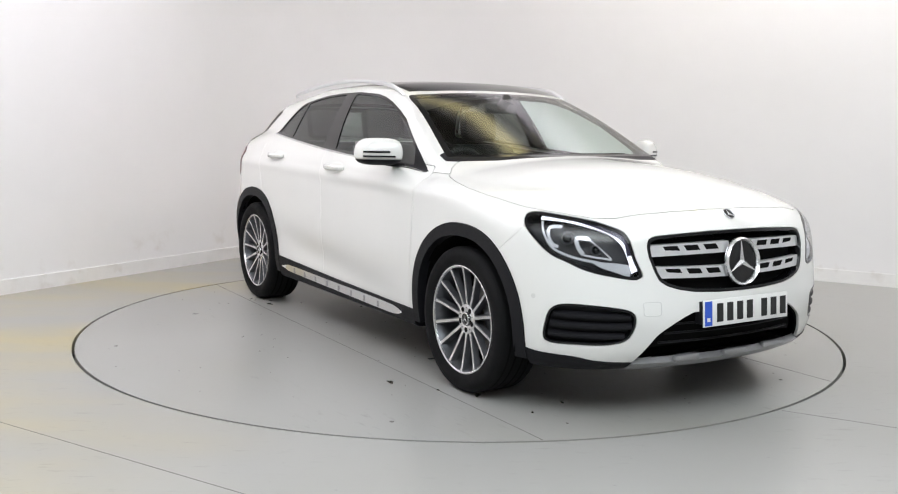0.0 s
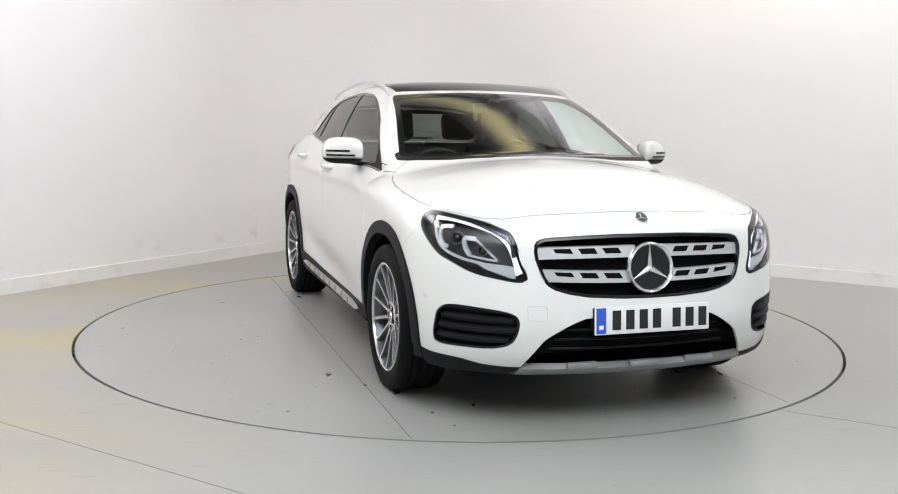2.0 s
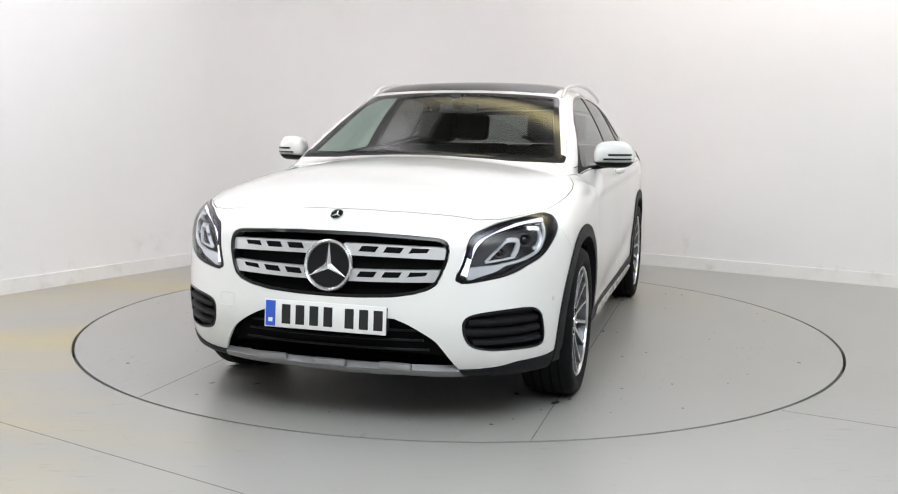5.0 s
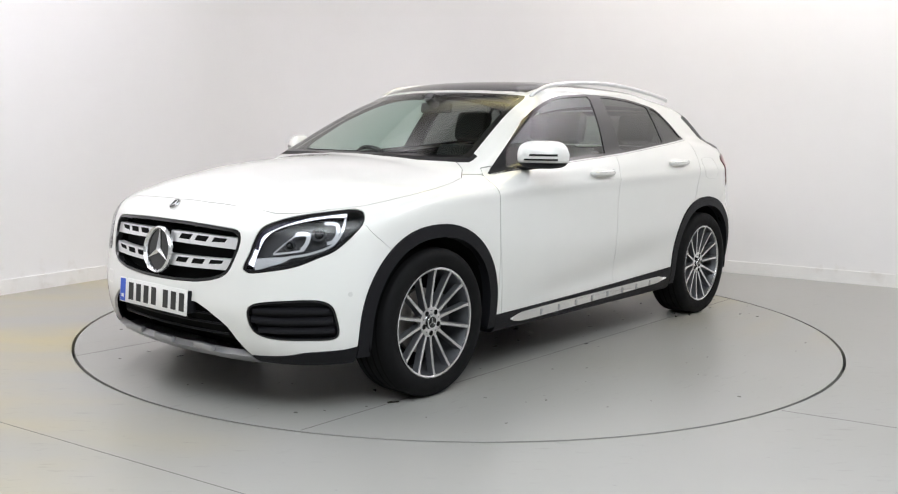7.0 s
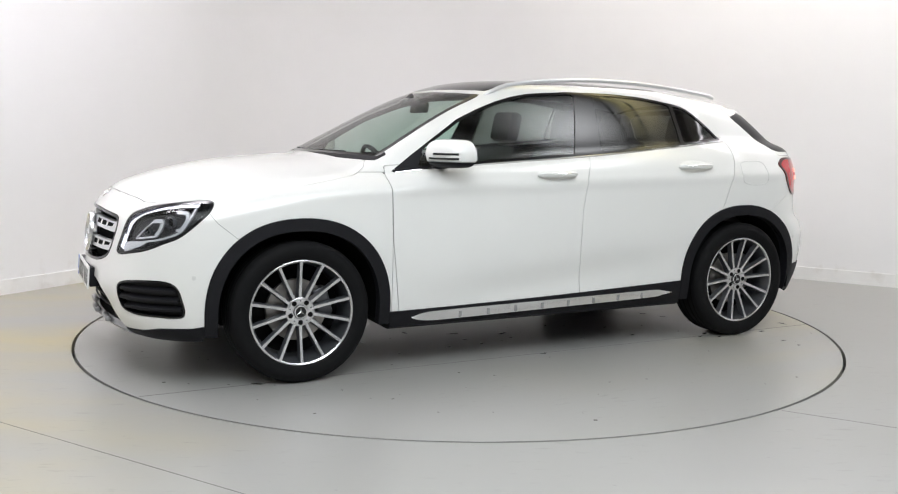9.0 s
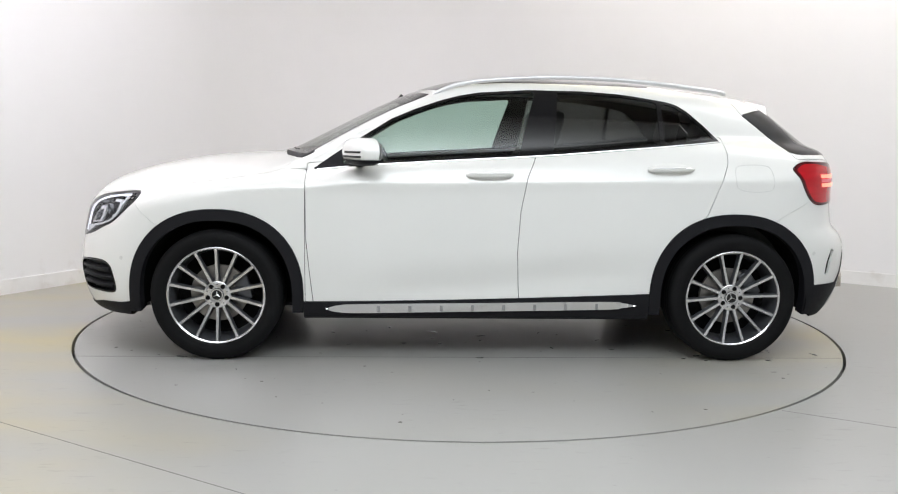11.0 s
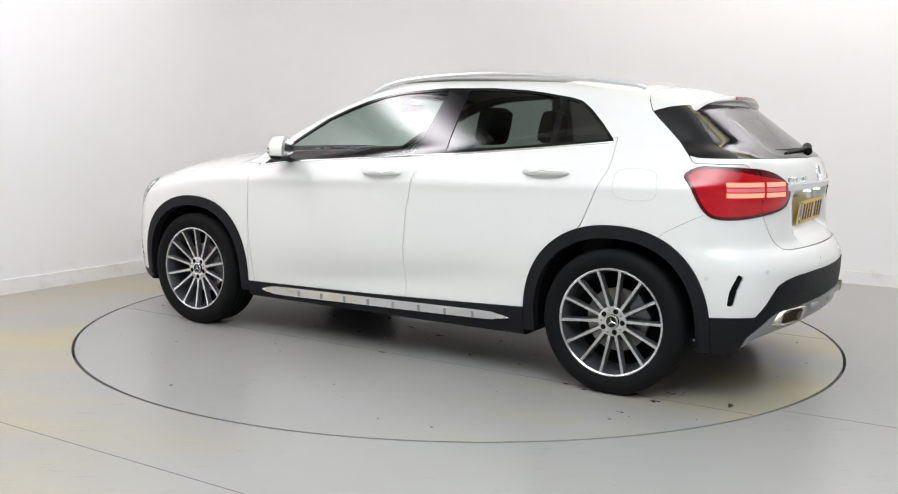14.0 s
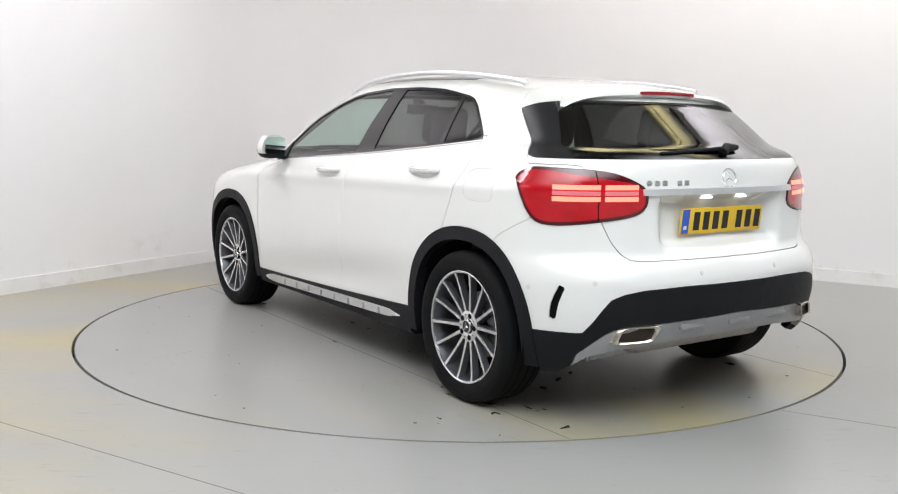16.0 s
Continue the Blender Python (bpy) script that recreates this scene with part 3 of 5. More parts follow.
def welded(mesh):
    """Both halves as one mesh, joined at the middle."""
    V, F = mesh
    W, G = mirrored(mesh)
    on = np.abs(V[:, 1]) < 1e-4
    idx = np.where(on, np.arange(len(V)), np.cumsum(~on) - 1 + len(V))
    return np.concatenate([V, W[~on]]), np.concatenate([F, idx[G]])


def panel(name, mesh, material, parent, label="", depth=.012, raise_by=0.0, both=False):
    """A body panel: one piece across the middle, or one on each side."""
    if raise_by:
        mesh = offset(mesh, raise_by)
    if both:
        m = flange(mesh, depth)
        return part(name, m, material, parent, label, smooth=35), part(name, mirrored(m), material, parent, label, smooth=35)
    return part(name, welded(flange(mesh, depth)), material, parent, label, smooth=35)


def take(mesh, fn, gap=.0017):
    """Cuts a panel out: (panel, rest), with a shut line between them."""
    d = fn(*mesh[0].T)
    a, _ = cut(mesh, d + gap)
    _, b = cut(mesh, d - gap)
    return a, b


INF = 9.0
half = shell()
WHEELS = [(1.3495, .338), (-1.3495, .338)]
AR_IN, AR_OUT = .388, .446


def arch(x, y, z, r):
    d = np.full(x.shape, INF)
    for wx, wz in WHEELS:
        e = ((np.abs(x - wx) / r) ** 2.25 + (np.abs(z - wz - .0) / r) ** 2.25) ** (1 / 2.25) * r - r
        e = np.where(z < wz, np.abs(x - wx) - r, e)
        d = np.minimum(d, e)
    return np.where(y > .5, d, np.maximum(d, .5 - y))


_, half = cut(half, arch(*half[0].T, AR_IN))
# what hangs under the tail between the lower corners is open
tail_edge = lambda x, y, z: np.where(x < -1.72, z - np.interp(y, [0, .3, .6, .70, .76, .95], [.376, .368, .338, .31, .24, .2]), INF)
_, half = cut(half, tail_edge(*half[0].T))
arch_trim, half = take(half, lambda x, y, z: arch(x, y, z, AR_OUT), .0012)
_, arch_trim = cut(arch_trim, np.minimum(arch_trim[0][:, 2] - .250, arch_trim[0][:, 1] - .70))

clad_line = lambda x: curve(x, [-2.3, -1.5, -.918, .913, 1.5, 1.67, 1.76, 1.85, 1.97, 2.03, 2.09, 2.3], [.408, .408, .360, .309, .312, .313, .305, .289, .283, .267, .259, .258])
rear_black = [(-.1, .588), (.0, .588), (.33, .588), (.52, .58), (.60, .566), (.65, .545), (.684, .498), (.71, .45), (.735, .409), (1.1, .409), (1.1, .0), (-.1, .0)]
clad, half = take(half, lambda x, y, z: np.where(x < -1.75, poly(y, z, rear_black), z - clad_line(x)), .0012)
FRONT = lambda x, d: np.where(x > 1.5, d, INF)
REAR = lambda x, d: np.where(x < -1.3, d, INF)
skid_f = [(-.1, .307), (.0, .307), (.25, .302), (.44, .287), (.47, .279), (.515, .262), (.54, .2), (-.1, .2)]
front_skid, clad = take(clad, lambda x, y, z: FRONT(x, poly(y, z, skid_f)))
skid_r = [(-.1, .458), (.0, .458), (.33, .446), (.55, .435), (.625, .424), (.66, .405), (.70, .365), (.735, .32), (.735, .2), (-.1, .2)]
rear_skid, clad = take(clad, lambda x, y, z: REAR(x, poly(y, z, skid_r)))
sill, rest = take(clad, lambda x, y, z: np.abs(x) - 1.15, 0)
valance_f, valance_r = cut(rest, -rest[0][:, 0])
_half_skid, half = take(half, lambda x, y, z: FRONT(x, poly(y, z, skid_f)))

# lamps and openings of the nose
lamp_f = rounded([(-1.612, .613), (-1.578, .694), (-1.52, .785), (-1.42, .822), (-1.287, .845), (-1.04, .866), (-.955, .866), (-.918, .848), (-.938, .80), (-1.07, .712), (-1.19, .675), (-1.30, .645), (-1.43, .625)], 5)
headlamp, half = take(half, lambda x, y, z: FRONT(x, np.maximum(poly((y - x) / 1.41, z, [(u / 1.41, v) for u, v in lamp_f]), 1.5 - x)))
grille_o = [(-.05, .797), (.15, .796), (.30, .790), (.43, .782), (.462, .772), (.477, .745), (.474, .70), (.465, .672), (.452, .632), (.435, .602), (.405, .582), (.35, .565), (.27, .552), (.13, .545), (-.05, .543)]
grille_hole, half = take(half, lambda x, y, z: FRONT(x, poly(y, z, grille_o)))
intake_o = [(-.05, .47), (.28, .467), (.33, .447), (.37, .425), (.41, .40), (.44, .377), (.475, .325), (.515, .258), (.44, .281), (.25, .298), (-.05, .303)]
intake_hole, half = take(half, lambda x, y, z: FRONT(x, poly(y, z, intake_o)))
fog_o = rounded([(-1.06, .362), (-1.075, .43), (-1.10, .477), (-1.17, .503), (-1.32, .505), (-1.53, .49), (-1.595, .453), (-1.56, .37), (-1.45, .341), (-1.25, .336), (-1.10, .337)], 4)
fog_hole, half = take(half, lambda x, y, z: FRONT(x, poly((y - x) / 1.41, z, [(u / 1.41, v) for u, v in fog_o])))

# lamps of the tail
lamp_r = rounded([(-.815, 1.0), (-.825, 1.03), (-.89, 1.056), (-.98, 1.06), (-1.33, 1.045), (-1.52, .995), (-1.565, .945), (-1.52, .878), (-1.31, .848), (-1.02, .833), (-.90, .868)], 5)
tail_lamp, half = take(half, lambda x, y, z: REAR(x, poly((x + y) / 1.41, z, [(u / 1.41, v) for u, v in lamp_r])))
tail_outer, tail_inner = take(tail_lamp, lambda x, y, z: .652 - y, .002)
slit_o = [(-1.90, .60), (-1.918, .597), (-1.895, .53), (-1.882, .463), (-1.862, .463), (-1.872, .53)]
slit_hole, half = take(half, lambda x, y, z: np.where((x < -1.7) & (y > .6), poly(x, z, slit_o, .003), INF), 0)

# glass
ws_o = [(-.1, 1.073), (.3, 1.072), (.55, 1.068), (.695, 1.066), (.66, 1.16), (.572, 1.375), (.552, 1.392), (.40, 1.403), (.2, 1.411), (-.1, 1.414)]
in_ws = lambda x, y, z: np.where((x > .1) & (z > 1.02), poly(y, z, ws_o), INF)
ws_zone, half = take(half, in_ws, .0)
ws_glass, ws_trim = take(ws_zone, lambda x, y, z: np.maximum(in_ws(x, y, z) + .011, y - .695 + (z - 1.066) * .385 + .030), 0)
roof_o = [(.315, -.1), (.315, .0), (.30, .2), (.262, .4), (.215, .53), (.0, .538), (-.5, .538), (-.93, .53), (-.95, .50), (-.96, -.1)]
roof_glass, half = take(half, lambda x, y, z: np.where(z > 1.25, poly(x, y, roof_o), INF))
dlo = [(.872, .985), (.75, 1.070), (.634, 1.145), (.455, 1.257), (.330, 1.310), (.210, 1.353), (.10, 1.383), (-.01, 1.402), (-.27, 1.419), (-.56, 1.417), (-.75, 1.405), (-.86, 1.391), (-1.02, 1.365), (-1.07, 1.350), (-1.125, 1.315), (-1.205, 1.243), (-1.283, 1.160), (-1.0, 1.133), (-.74, 1.110), (-.36, 1.078), (.15, 1.046), (.60, 1.016)]
in_dlo = lambda x, y, z: np.where(y > .35, poly(x, z, dlo), INF)
dlo_zone, half = take(half, in_dlo, 0)
bf = lambda z: -.205 - (z - 1.07) * .30
br = lambda z: -.386 - (z - 1.07) * .13
fr_glass, dlo_zone = take(dlo_zone, lambda x, y, z: np.maximum(np.maximum(in_dlo(x, y, z) + .013, bf(z) - x), x - .70 + (z - 1.05) * .5), .0)
rr_glass, dlo_zone = take(dlo_zone, lambda x, y, z: np.maximum(np.maximum(in_dlo(x, y, z) + .013, x - br(z)), -.962 - x), .0)
q_glass, dlo_zone = take(dlo_zone, lambda x, y, z: np.maximum(in_dlo(x, y, z) + .013, x + .988), .0)
sail, pillar_trim = take(dlo_zone, lambda x, y, z: .66 - x, 0)
rw_o = [(-1.428, 1.304), (-1.506, 1.235), (-1.655, 1.105), (-1.70, 1.096), (-2.3, 1.094), (-2.3, 1.338), (-1.60, 1.338), (-1.50, 1.324)]
rw_zone, half = take(half, lambda x, y, z: REAR(x, poly(x, z, rw_o)), .0008)
rw_glass, rw_wing = take(rw_zone, lambda x, y, z: y - (.555 + (1.34 - z) * .62), .0005)

liner = offset(half, -.024)

# painted panels
bonnet_o = [(1.078, -.1), (1.078, .0), (1.065, .25), (1.03, .46), (.965, .63), (.955, .66), (.985, .72), (1.05, .77), (1.15, .80), (1.29, .818), (1.45, .820), (1.60, .806), (1.70, .785), (1.80, .742), (1.90, .682), (1.95, .640), (2.0, .56), (2.045, .36), (2.068, .2), (2.078, 0), (2.078, -.1)]
bonnet, half = take(half, lambda x, y, z: np.where(z > .80, poly(x, y, bonnet_o), INF))
cowl, half = take(half, lambda x, y, z: np.maximum(np.maximum(np.abs(x - 1.0) - .14, y - .715), 1.045 - z), 0)
f_door_o = [(.892, 1.02), (.896, .943), (.893, .868), (.891, .652), (.872, .465), (.842, .20), (-.213, .20), (-.213, .35), (-.201, .579), (-.214, .785), (-.247, .96), (-.292, 1.061), (-.30, 1.12)]
f_door, half = take(half, lambda x, y, z: np.where(y > .5, poly(x, z, f_door_o), INF))
r_door_o = [(-.30, 1.12), (-.292, 1.061), (-.247, .96), (-.214, .785), (-.201, .579), (-.213, .35), (-.213, .2), (-.90, .2), (-1.0, .5), (-1.12, .70), (-1.193, .779), (-1.262, .95), (-1.302, 1.043), (-1.306, 1.10), (-1.292, 1.18)]
r_door, half = take(half, lambda x, y, z: np.where(y > .5, poly(x, z, r_door_o), INF))
f_bump_o = [(1.50, .55), (1.60, .662), (1.637, .691), (1.735, .772), (1.80, .87), (1.90, .90), (2.4, 1.0), (2.4, 0), (1.5, 0)]
f_bump, half = take(half, lambda x, y, z: poly(x, z, f_bump_o), .0008)
gate_o = [(-.1, .69), (.50, .690), (.545, .697), (.575, .722), (.609, .773), (.64, .848), (.66, 1.03), (.70, 1.07), (1.2, 1.08), (1.2, 1.6), (-.1, 1.6)]
gate_s = [(-1.37, 1.6), (-1.37, 1.43), (-1.385, 1.37), (-1.426, 1.304), (-1.655, 1.103), (-1.68, 1.07), (-1.68, .3), (-2.6, .3), (-2.6, 1.6)]
gate, half = take(half, lambda x, y, z: np.maximum(REAR(x, poly(y, z, gate_o)), poly(x, z, gate_s)))
r_bump_o = [(-1.50, .70), (-1.59, .770), (-1.644, .800), (-1.70, .829), (-1.76, .86), (-2.4, .87), (-2.4, 0), (-1.5, 0)]
r_bump, half = take(half, lambda x, y, z: poly(x, z, r_bump_o), .0007)
wing, side = take(half, lambda x, y, z: np.maximum(.895 - x, z - .99), .0015)

panel("inner_shell", liner, DARK, car, "dark inner shell behind the panels", 0)
panel("side_frame", side, PAINT, car)
panel("bonnet", bonnet, PAINT, car)
panel("wing", wing, PAINT, car, both=True)
fd = panel("front_door", f_door, PAINT, car, both=True)
rd = panel("rear_door", r_door, PAINT, car, both=True)
front_bumper = panel("front_bumper", f_bump, PAINT, car)
rear_bumper = panel("rear_bumper", r_bump, PAINT, car)
tailgate = panel("tailgate", gate, PAINT, car)
panel("cowl", cowl, CLAD, car, "black plastic scuttle under the windscreen", .01)
panel("windscreen", ws_glass, GLASS, car, "clear windscreen", 0)
panel("windscreen_trim", ws_trim, GLOSS, car, "black windscreen surround", .015)
panel("roof_glass", roof_glass, GLOSS, car, "black glass panoramic roof", .015)
for nm, g, mm, lb in (("front_window", fr_glass, SIDE_GLASS, "pale green side window"), ("rear_window", rr_glass, TINT, "dark tinted rear side window"), ("quarter_window", q_glass, TINT, "dark tinted quarter window")):
    panel(nm, g, mm, car, lb, 0, -.004, both=True)
panel("window_surround", pillar_trim, GLOSS, car, "gloss black pillar trim and window surround", .01, both=True)
panel("mirror_sail", sail, CLAD, car, "black triangular panel at the mirror foot", .01, both=True)
panel("tailgate_window", rw_glass, TINT, car, "dark tinted rear window", 0)
panel("spoiler_wing", rw_wing, FIN, car, "satin black fin beside the rear window", .01, both=True)
at_f, at_r = cut(arch_trim, -arch_trim[0][:, 0])
panel("arch_trim", at_f, CLAD, car, "black plastic wheel arch trim", .05, .007, both=True)
panel("arch_trim", at_r, CLAD, car, "black plastic wheel arch trim", .05, .007, both=True)
sills = panel("sill", sill, CLAD, car, "black plastic sill", .02, .006, both=True)
panel("front_valance", valance_f, CLAD, car, "black plastic lower front edge", .03, .004)
panel("rear_valance", valance_r, CLAD, car, "black plastic lower rear bumper", .03, .004)
fskid = panel("front_skid_plate", front_skid, MATT_SILVER, car, "silver front skid plate", .03, .008)
rskid = panel("rear_skid_plate", rear_skid, MATT_SILVER, car, "silver rear skid plate", .03, .006)


def strip(pts_a, pts_b, thick, nrm=None):
    """A slab between two edge lines, given thickness towards -nrm."""
    n = len(pts_a)
    V = [Vector(p) for p in pts_a] + [Vector(p) for p in pts_b]
    d = Vector(nrm) * thick
    V += [v - d for v in V]
    F = []
    for i in range(n - 1):
        F += [(i, i + 1, n + i + 1, n + i), (2 * n + i + 1, 2 * n + i, 3 * n + i, 3 * n + i + 1), (i + 1, i, 2 * n + i, 2 * n + i + 1), (n + i, n + i + 1, 3 * n + i + 1, 3 * n + i)]
    F += [(0, n, 3 * n, 2 * n), (n - 1, 3 * n - 1, 4 * n - 1, 2 * n - 1)]
    return V, F


def flip(ob_mesh):
    V, F = ob_mesh
    return [Vector((v[0], -v[1], v[2])) for v in V], [tuple(reversed(f)) for f in F]


# ---- nose: grille, star, intake, vents
grille = part("grille", flange(offset(welded(grille_hole), -.055), 0), DARK, car, "black grille with two silver louvres and a round silver emblem")
panel("grille_surround", take(grille_hole, lambda x, y, z: -(poly(y, z, grille_o) + .012), 0)[0], GLOSS, grille, "gloss black grille edge", .055)
for sy in (1, -1):
    for z0, z1, yo, outer in ((.698, .744, .055, .464), (.612, .658, .055, .450)):
        ys = np.linspace(yo, outer, 14)
        bow = lambda y, z: z + .012 * (1 - (y / .46) ** 2) * (1 if z0 > .65 else -1) * .6
        a = [(front_x(y, bow(y, z1)) - .012, sy * y, bow(y, z1)) for y in ys]
        b = [(front_x(y, bow(y, z0)) - .012, sy * y, bow(y, z0)) for y in ys]
        louvre = part("louvre", strip(a, b, .03, (1, 0, 0)), SILVER, grille, "silver grille louvre")
        for c in (.165, .265, .365):
            w = .034
            yy = np.linspace(c - w, c + w, 5)
            zt, zb = z1 - .007, z1 - .029
            a = [(front_x(y, bow(y, zt)) - .010, sy * y, bow(y, zt)) for y in yy]
            b = [(front_x(y, bow(y, zb)) - .010, sy * (y - .014), bow(y, zb)) for y in yy]
            part("slot", strip(a, b, .006, (1, 0, 0)), DARK, louvre)


def emblem(parent, x, y, z, r, tilt, thick, sgn=1, back=True):
    """A round three-pointed emblem facing along x."""
    m = Matrix.Translation((x, y, z)) @ Matrix.Rotation(tilt, 4, "Y") @ Matrix.Diagonal((sgn, sgn, 1, 1))
    V, F = revolve([(r * .85, 0), (r * .87, thick * .8), (r * .93, thick * 1.15), (r * .98, thick * .8), (r, thick * .3), (r, 0)], 48, "x")
    V = [m @ Vector(v) for v in V]
    e = part("emblem", (V, F), BADGE, parent, "round silver emblem")
    for k in range(3):
        a = math.pi / 2 + k * 2 * math.pi / 3
        t = Vector((0, math.cos(a), math.sin(a)))
        s = Vector((0, -t.z, t.y))
        h = r * .135
        P = [t * r * .93, s * h - t * h * .58 , -s * h - t * h * .58]
        b = Vector((thick * .2, 0, 0))
        c = Vector((thick, 0, 0))
        V = [P[0] + b, P[1] + b, P[2] + b, c, t * r * .93 + b * 2]
        part("point", ([m @ v for v in V], [(4, 1, 3), (4, 3, 2), (0, 1, 4), (0, 4, 2)]), BADGE, e, smooth=0)
    if back:
        V, F = revolve([(.001, 0), (r * .9, 0), (r * .9, thick * .15), (.001, thick * .15)], 40, "x")
        part("disc", ([m @ Vector(v) for v in V], F), GLOSS, e)
    return e


emblem(grille, front_x(0, .663) - .004, 0, .663, .104, math.radians(-8), .016)
nb = normals(np.array([[front_x(0, .857), 0.0, .857]]))[0]
emblem(car, front_x(0, .857) + .002 * nb[0], 0, .857 + .002 * nb[2], .029, -math.atan2(nb[2], nb[0]), .005)
part("intake", offset(welded(intake_hole), -.05), DARK, car, "black lower air intake")
for z in (.335, .375, .415):
    ys = np.linspace(-.40, .40, 21) * (1 - (z - .335) * 1.2)
    part("intake_bar", tube([(front_x(abs(y), z) - .04, y, z) for y in ys], .005, 6), CLAD, car, "thin black intake bar")
for sy in (1, -1):
    m = offset(fog_hole, -.030)
    if sy < 0:
        m = mirrored(m)
    fog = part("bumper_vent", m, CLAD, car, "black slatted vent in the bumper")
    for z, u0, u1 in ((.378, -1.53, -1.09), (.42, -1.57, -1.10), (.462, -1.56, -1.12)):
        us = np.linspace(u0, u1, 12)
        a = [front_diag(u, z, -.004) for u in us]
        b = [front_diag(u, z + .013, -.026) for u in us]
        s = strip(a, b, .012, (0, 0, 1))
        part("fin", s if sy > 0 else flip(s), CLAD, fog, smooth=0)
    rim = flange(take(fog_hole, lambda x, y, z: -(poly((y - x) / 1.41, z, [(u / 1.41, v) for u, v in fog_o]) + .008), 0)[0], .03)
    part("vent_frame", rim if sy > 0 else mirrored(rim), GLOSS, fog)


def headlight(sy):
    lamp = new("headlight")
    lamp.parent = car
    tagged(lamp, "clear headlamp with a lit white running light strip")
    fx = (lambda m: m) if sy > 0 else mirrored
    fl = (lambda m: m) if sy > 0 else flip
    inner = lambda d: take(headlamp, lambda x, y, z: poly((y - x) / 1.41, z, [(u / 1.41, v) for u, v in lamp_f]) + d, 0)
    core, rimm = inner(.012)
    part("lens", fx(offset(core, .001)), LENS, lamp, "clear lamp lens")
    part("surround", fx(flange(rimm, .05)), GLOSS, lamp, "black lamp edge")
    part("housing", fx(offset(headlamp, -.055)), DASH, lamp, "dark lamp housing")

    def ribbon(name, path, w, off, material, thick=.012, label=""):
        P = smooth_path(path, 6)
        A, B = [], []
        for i, p in enumerate(P):
            q = P[min(i + 1, len(P) - 1)] - P[max(i - 1, 0)]
            q = q / np.linalg.norm(q)
            n = np.array((-q[1] * 1.41, q[0]))
            ww = w if not isinstance(w, tuple) else w[0] + (w[1] - w[0]) * i / (len(P) - 1)
            A.append(front_diag(*(p + n * ww / 2), off))
            B.append(front_diag(*(p - n * ww / 2), off))
        return part(name, fl(strip(A, B, thick, (.7, .7, 0))), material, lamp, label)

    ribbon("light_strip", [(-1.02, .845), (-1.15, .842), (-1.29, .826), (-1.42, .80), (-1.50, .758), (-1.545, .70), (-1.575, .640)], (.016, .030), -.010, LED_WHITE, .012, "lit white running light strip")
    ribbon("inner_bezel", [(-1.552, 0.641), (-1.47, 0.655), (-1.39, 0.666), (-1.339, 0.679)], (.048, .010), -.014, REFLECTOR, .012, "chrome wedge at the inner foot")
    ribbon("lower_bezel", [(-1.356, 0.677), (-1.231, 0.692), (-1.111, 0.722), (-1.06, 0.762), (-1.035, 0.804), (-1.028, 0.833)], .009, -.014, REFLECTOR, .012, "thin chrome lower bezel")
    ribbon("outer_bracket", [(-1.149, 0.813), (-1.081, 0.809), (-1.069, 0.781), (-1.097, 0.742), (-1.133, 0.733)], .013, -.022, REFLECTOR, .012, "chrome bracket")
    ribbon("bracket", [(-1.308, 0.77), (-1.24, 0.769), (-1.249, 0.733), (-1.279, 0.705)], .017, -.022, REFLECTOR, .012, "chrome bracket")
    ribbon("bracket_foot", [(-1.279, 0.703), (-1.356, 0.695), (-1.441, 0.687)], .007, -.022, REFLECTOR)
    ribbon("bracket_edge", [(-1.308, 0.767), (-1.373, 0.731), (-1.441, 0.689)], .005, -.022, REFLECTOR)
    ribbon("upper_trim", [(-1.003, 0.863), (-1.163, 0.852), (-1.311, 0.828), (-1.424, 0.799), (-1.51, 0.762), (-1.538, 0.704)], .016, -.006, SMOKED, .008, "smoked strip above the light strip")
    for u, z, r in ((*(-1.18, 0.768), .026), (*(-1.347, 0.723), .020)):
        c = Vector(front_diag(u, z, -.040))
        m = Matrix.Translation(c) @ Matrix.Rotation(math.radians(32), 4, "Z")
        V, F = revolve([(r * .78, .0), (r, .018), (r * 1.06, .018), (r * 1.06, .0)], 28, "x")
        part("bezel", fl(([m @ Vector(v) for v in V], F)), RIM_DARK, lamp, "dark ring")
        V, F = revolve([(.0005, .016), (r * .35, .014), (r * .62, .008), (r * .8, -.004), (.0005, -.006)], 24, "x")
        part("projector", fl(([m @ Vector(v) for v in V], F)), GLOSS, lamp, "dark projector lens")
    return lamp


for sy in (1, -1):
    headlight(sy)


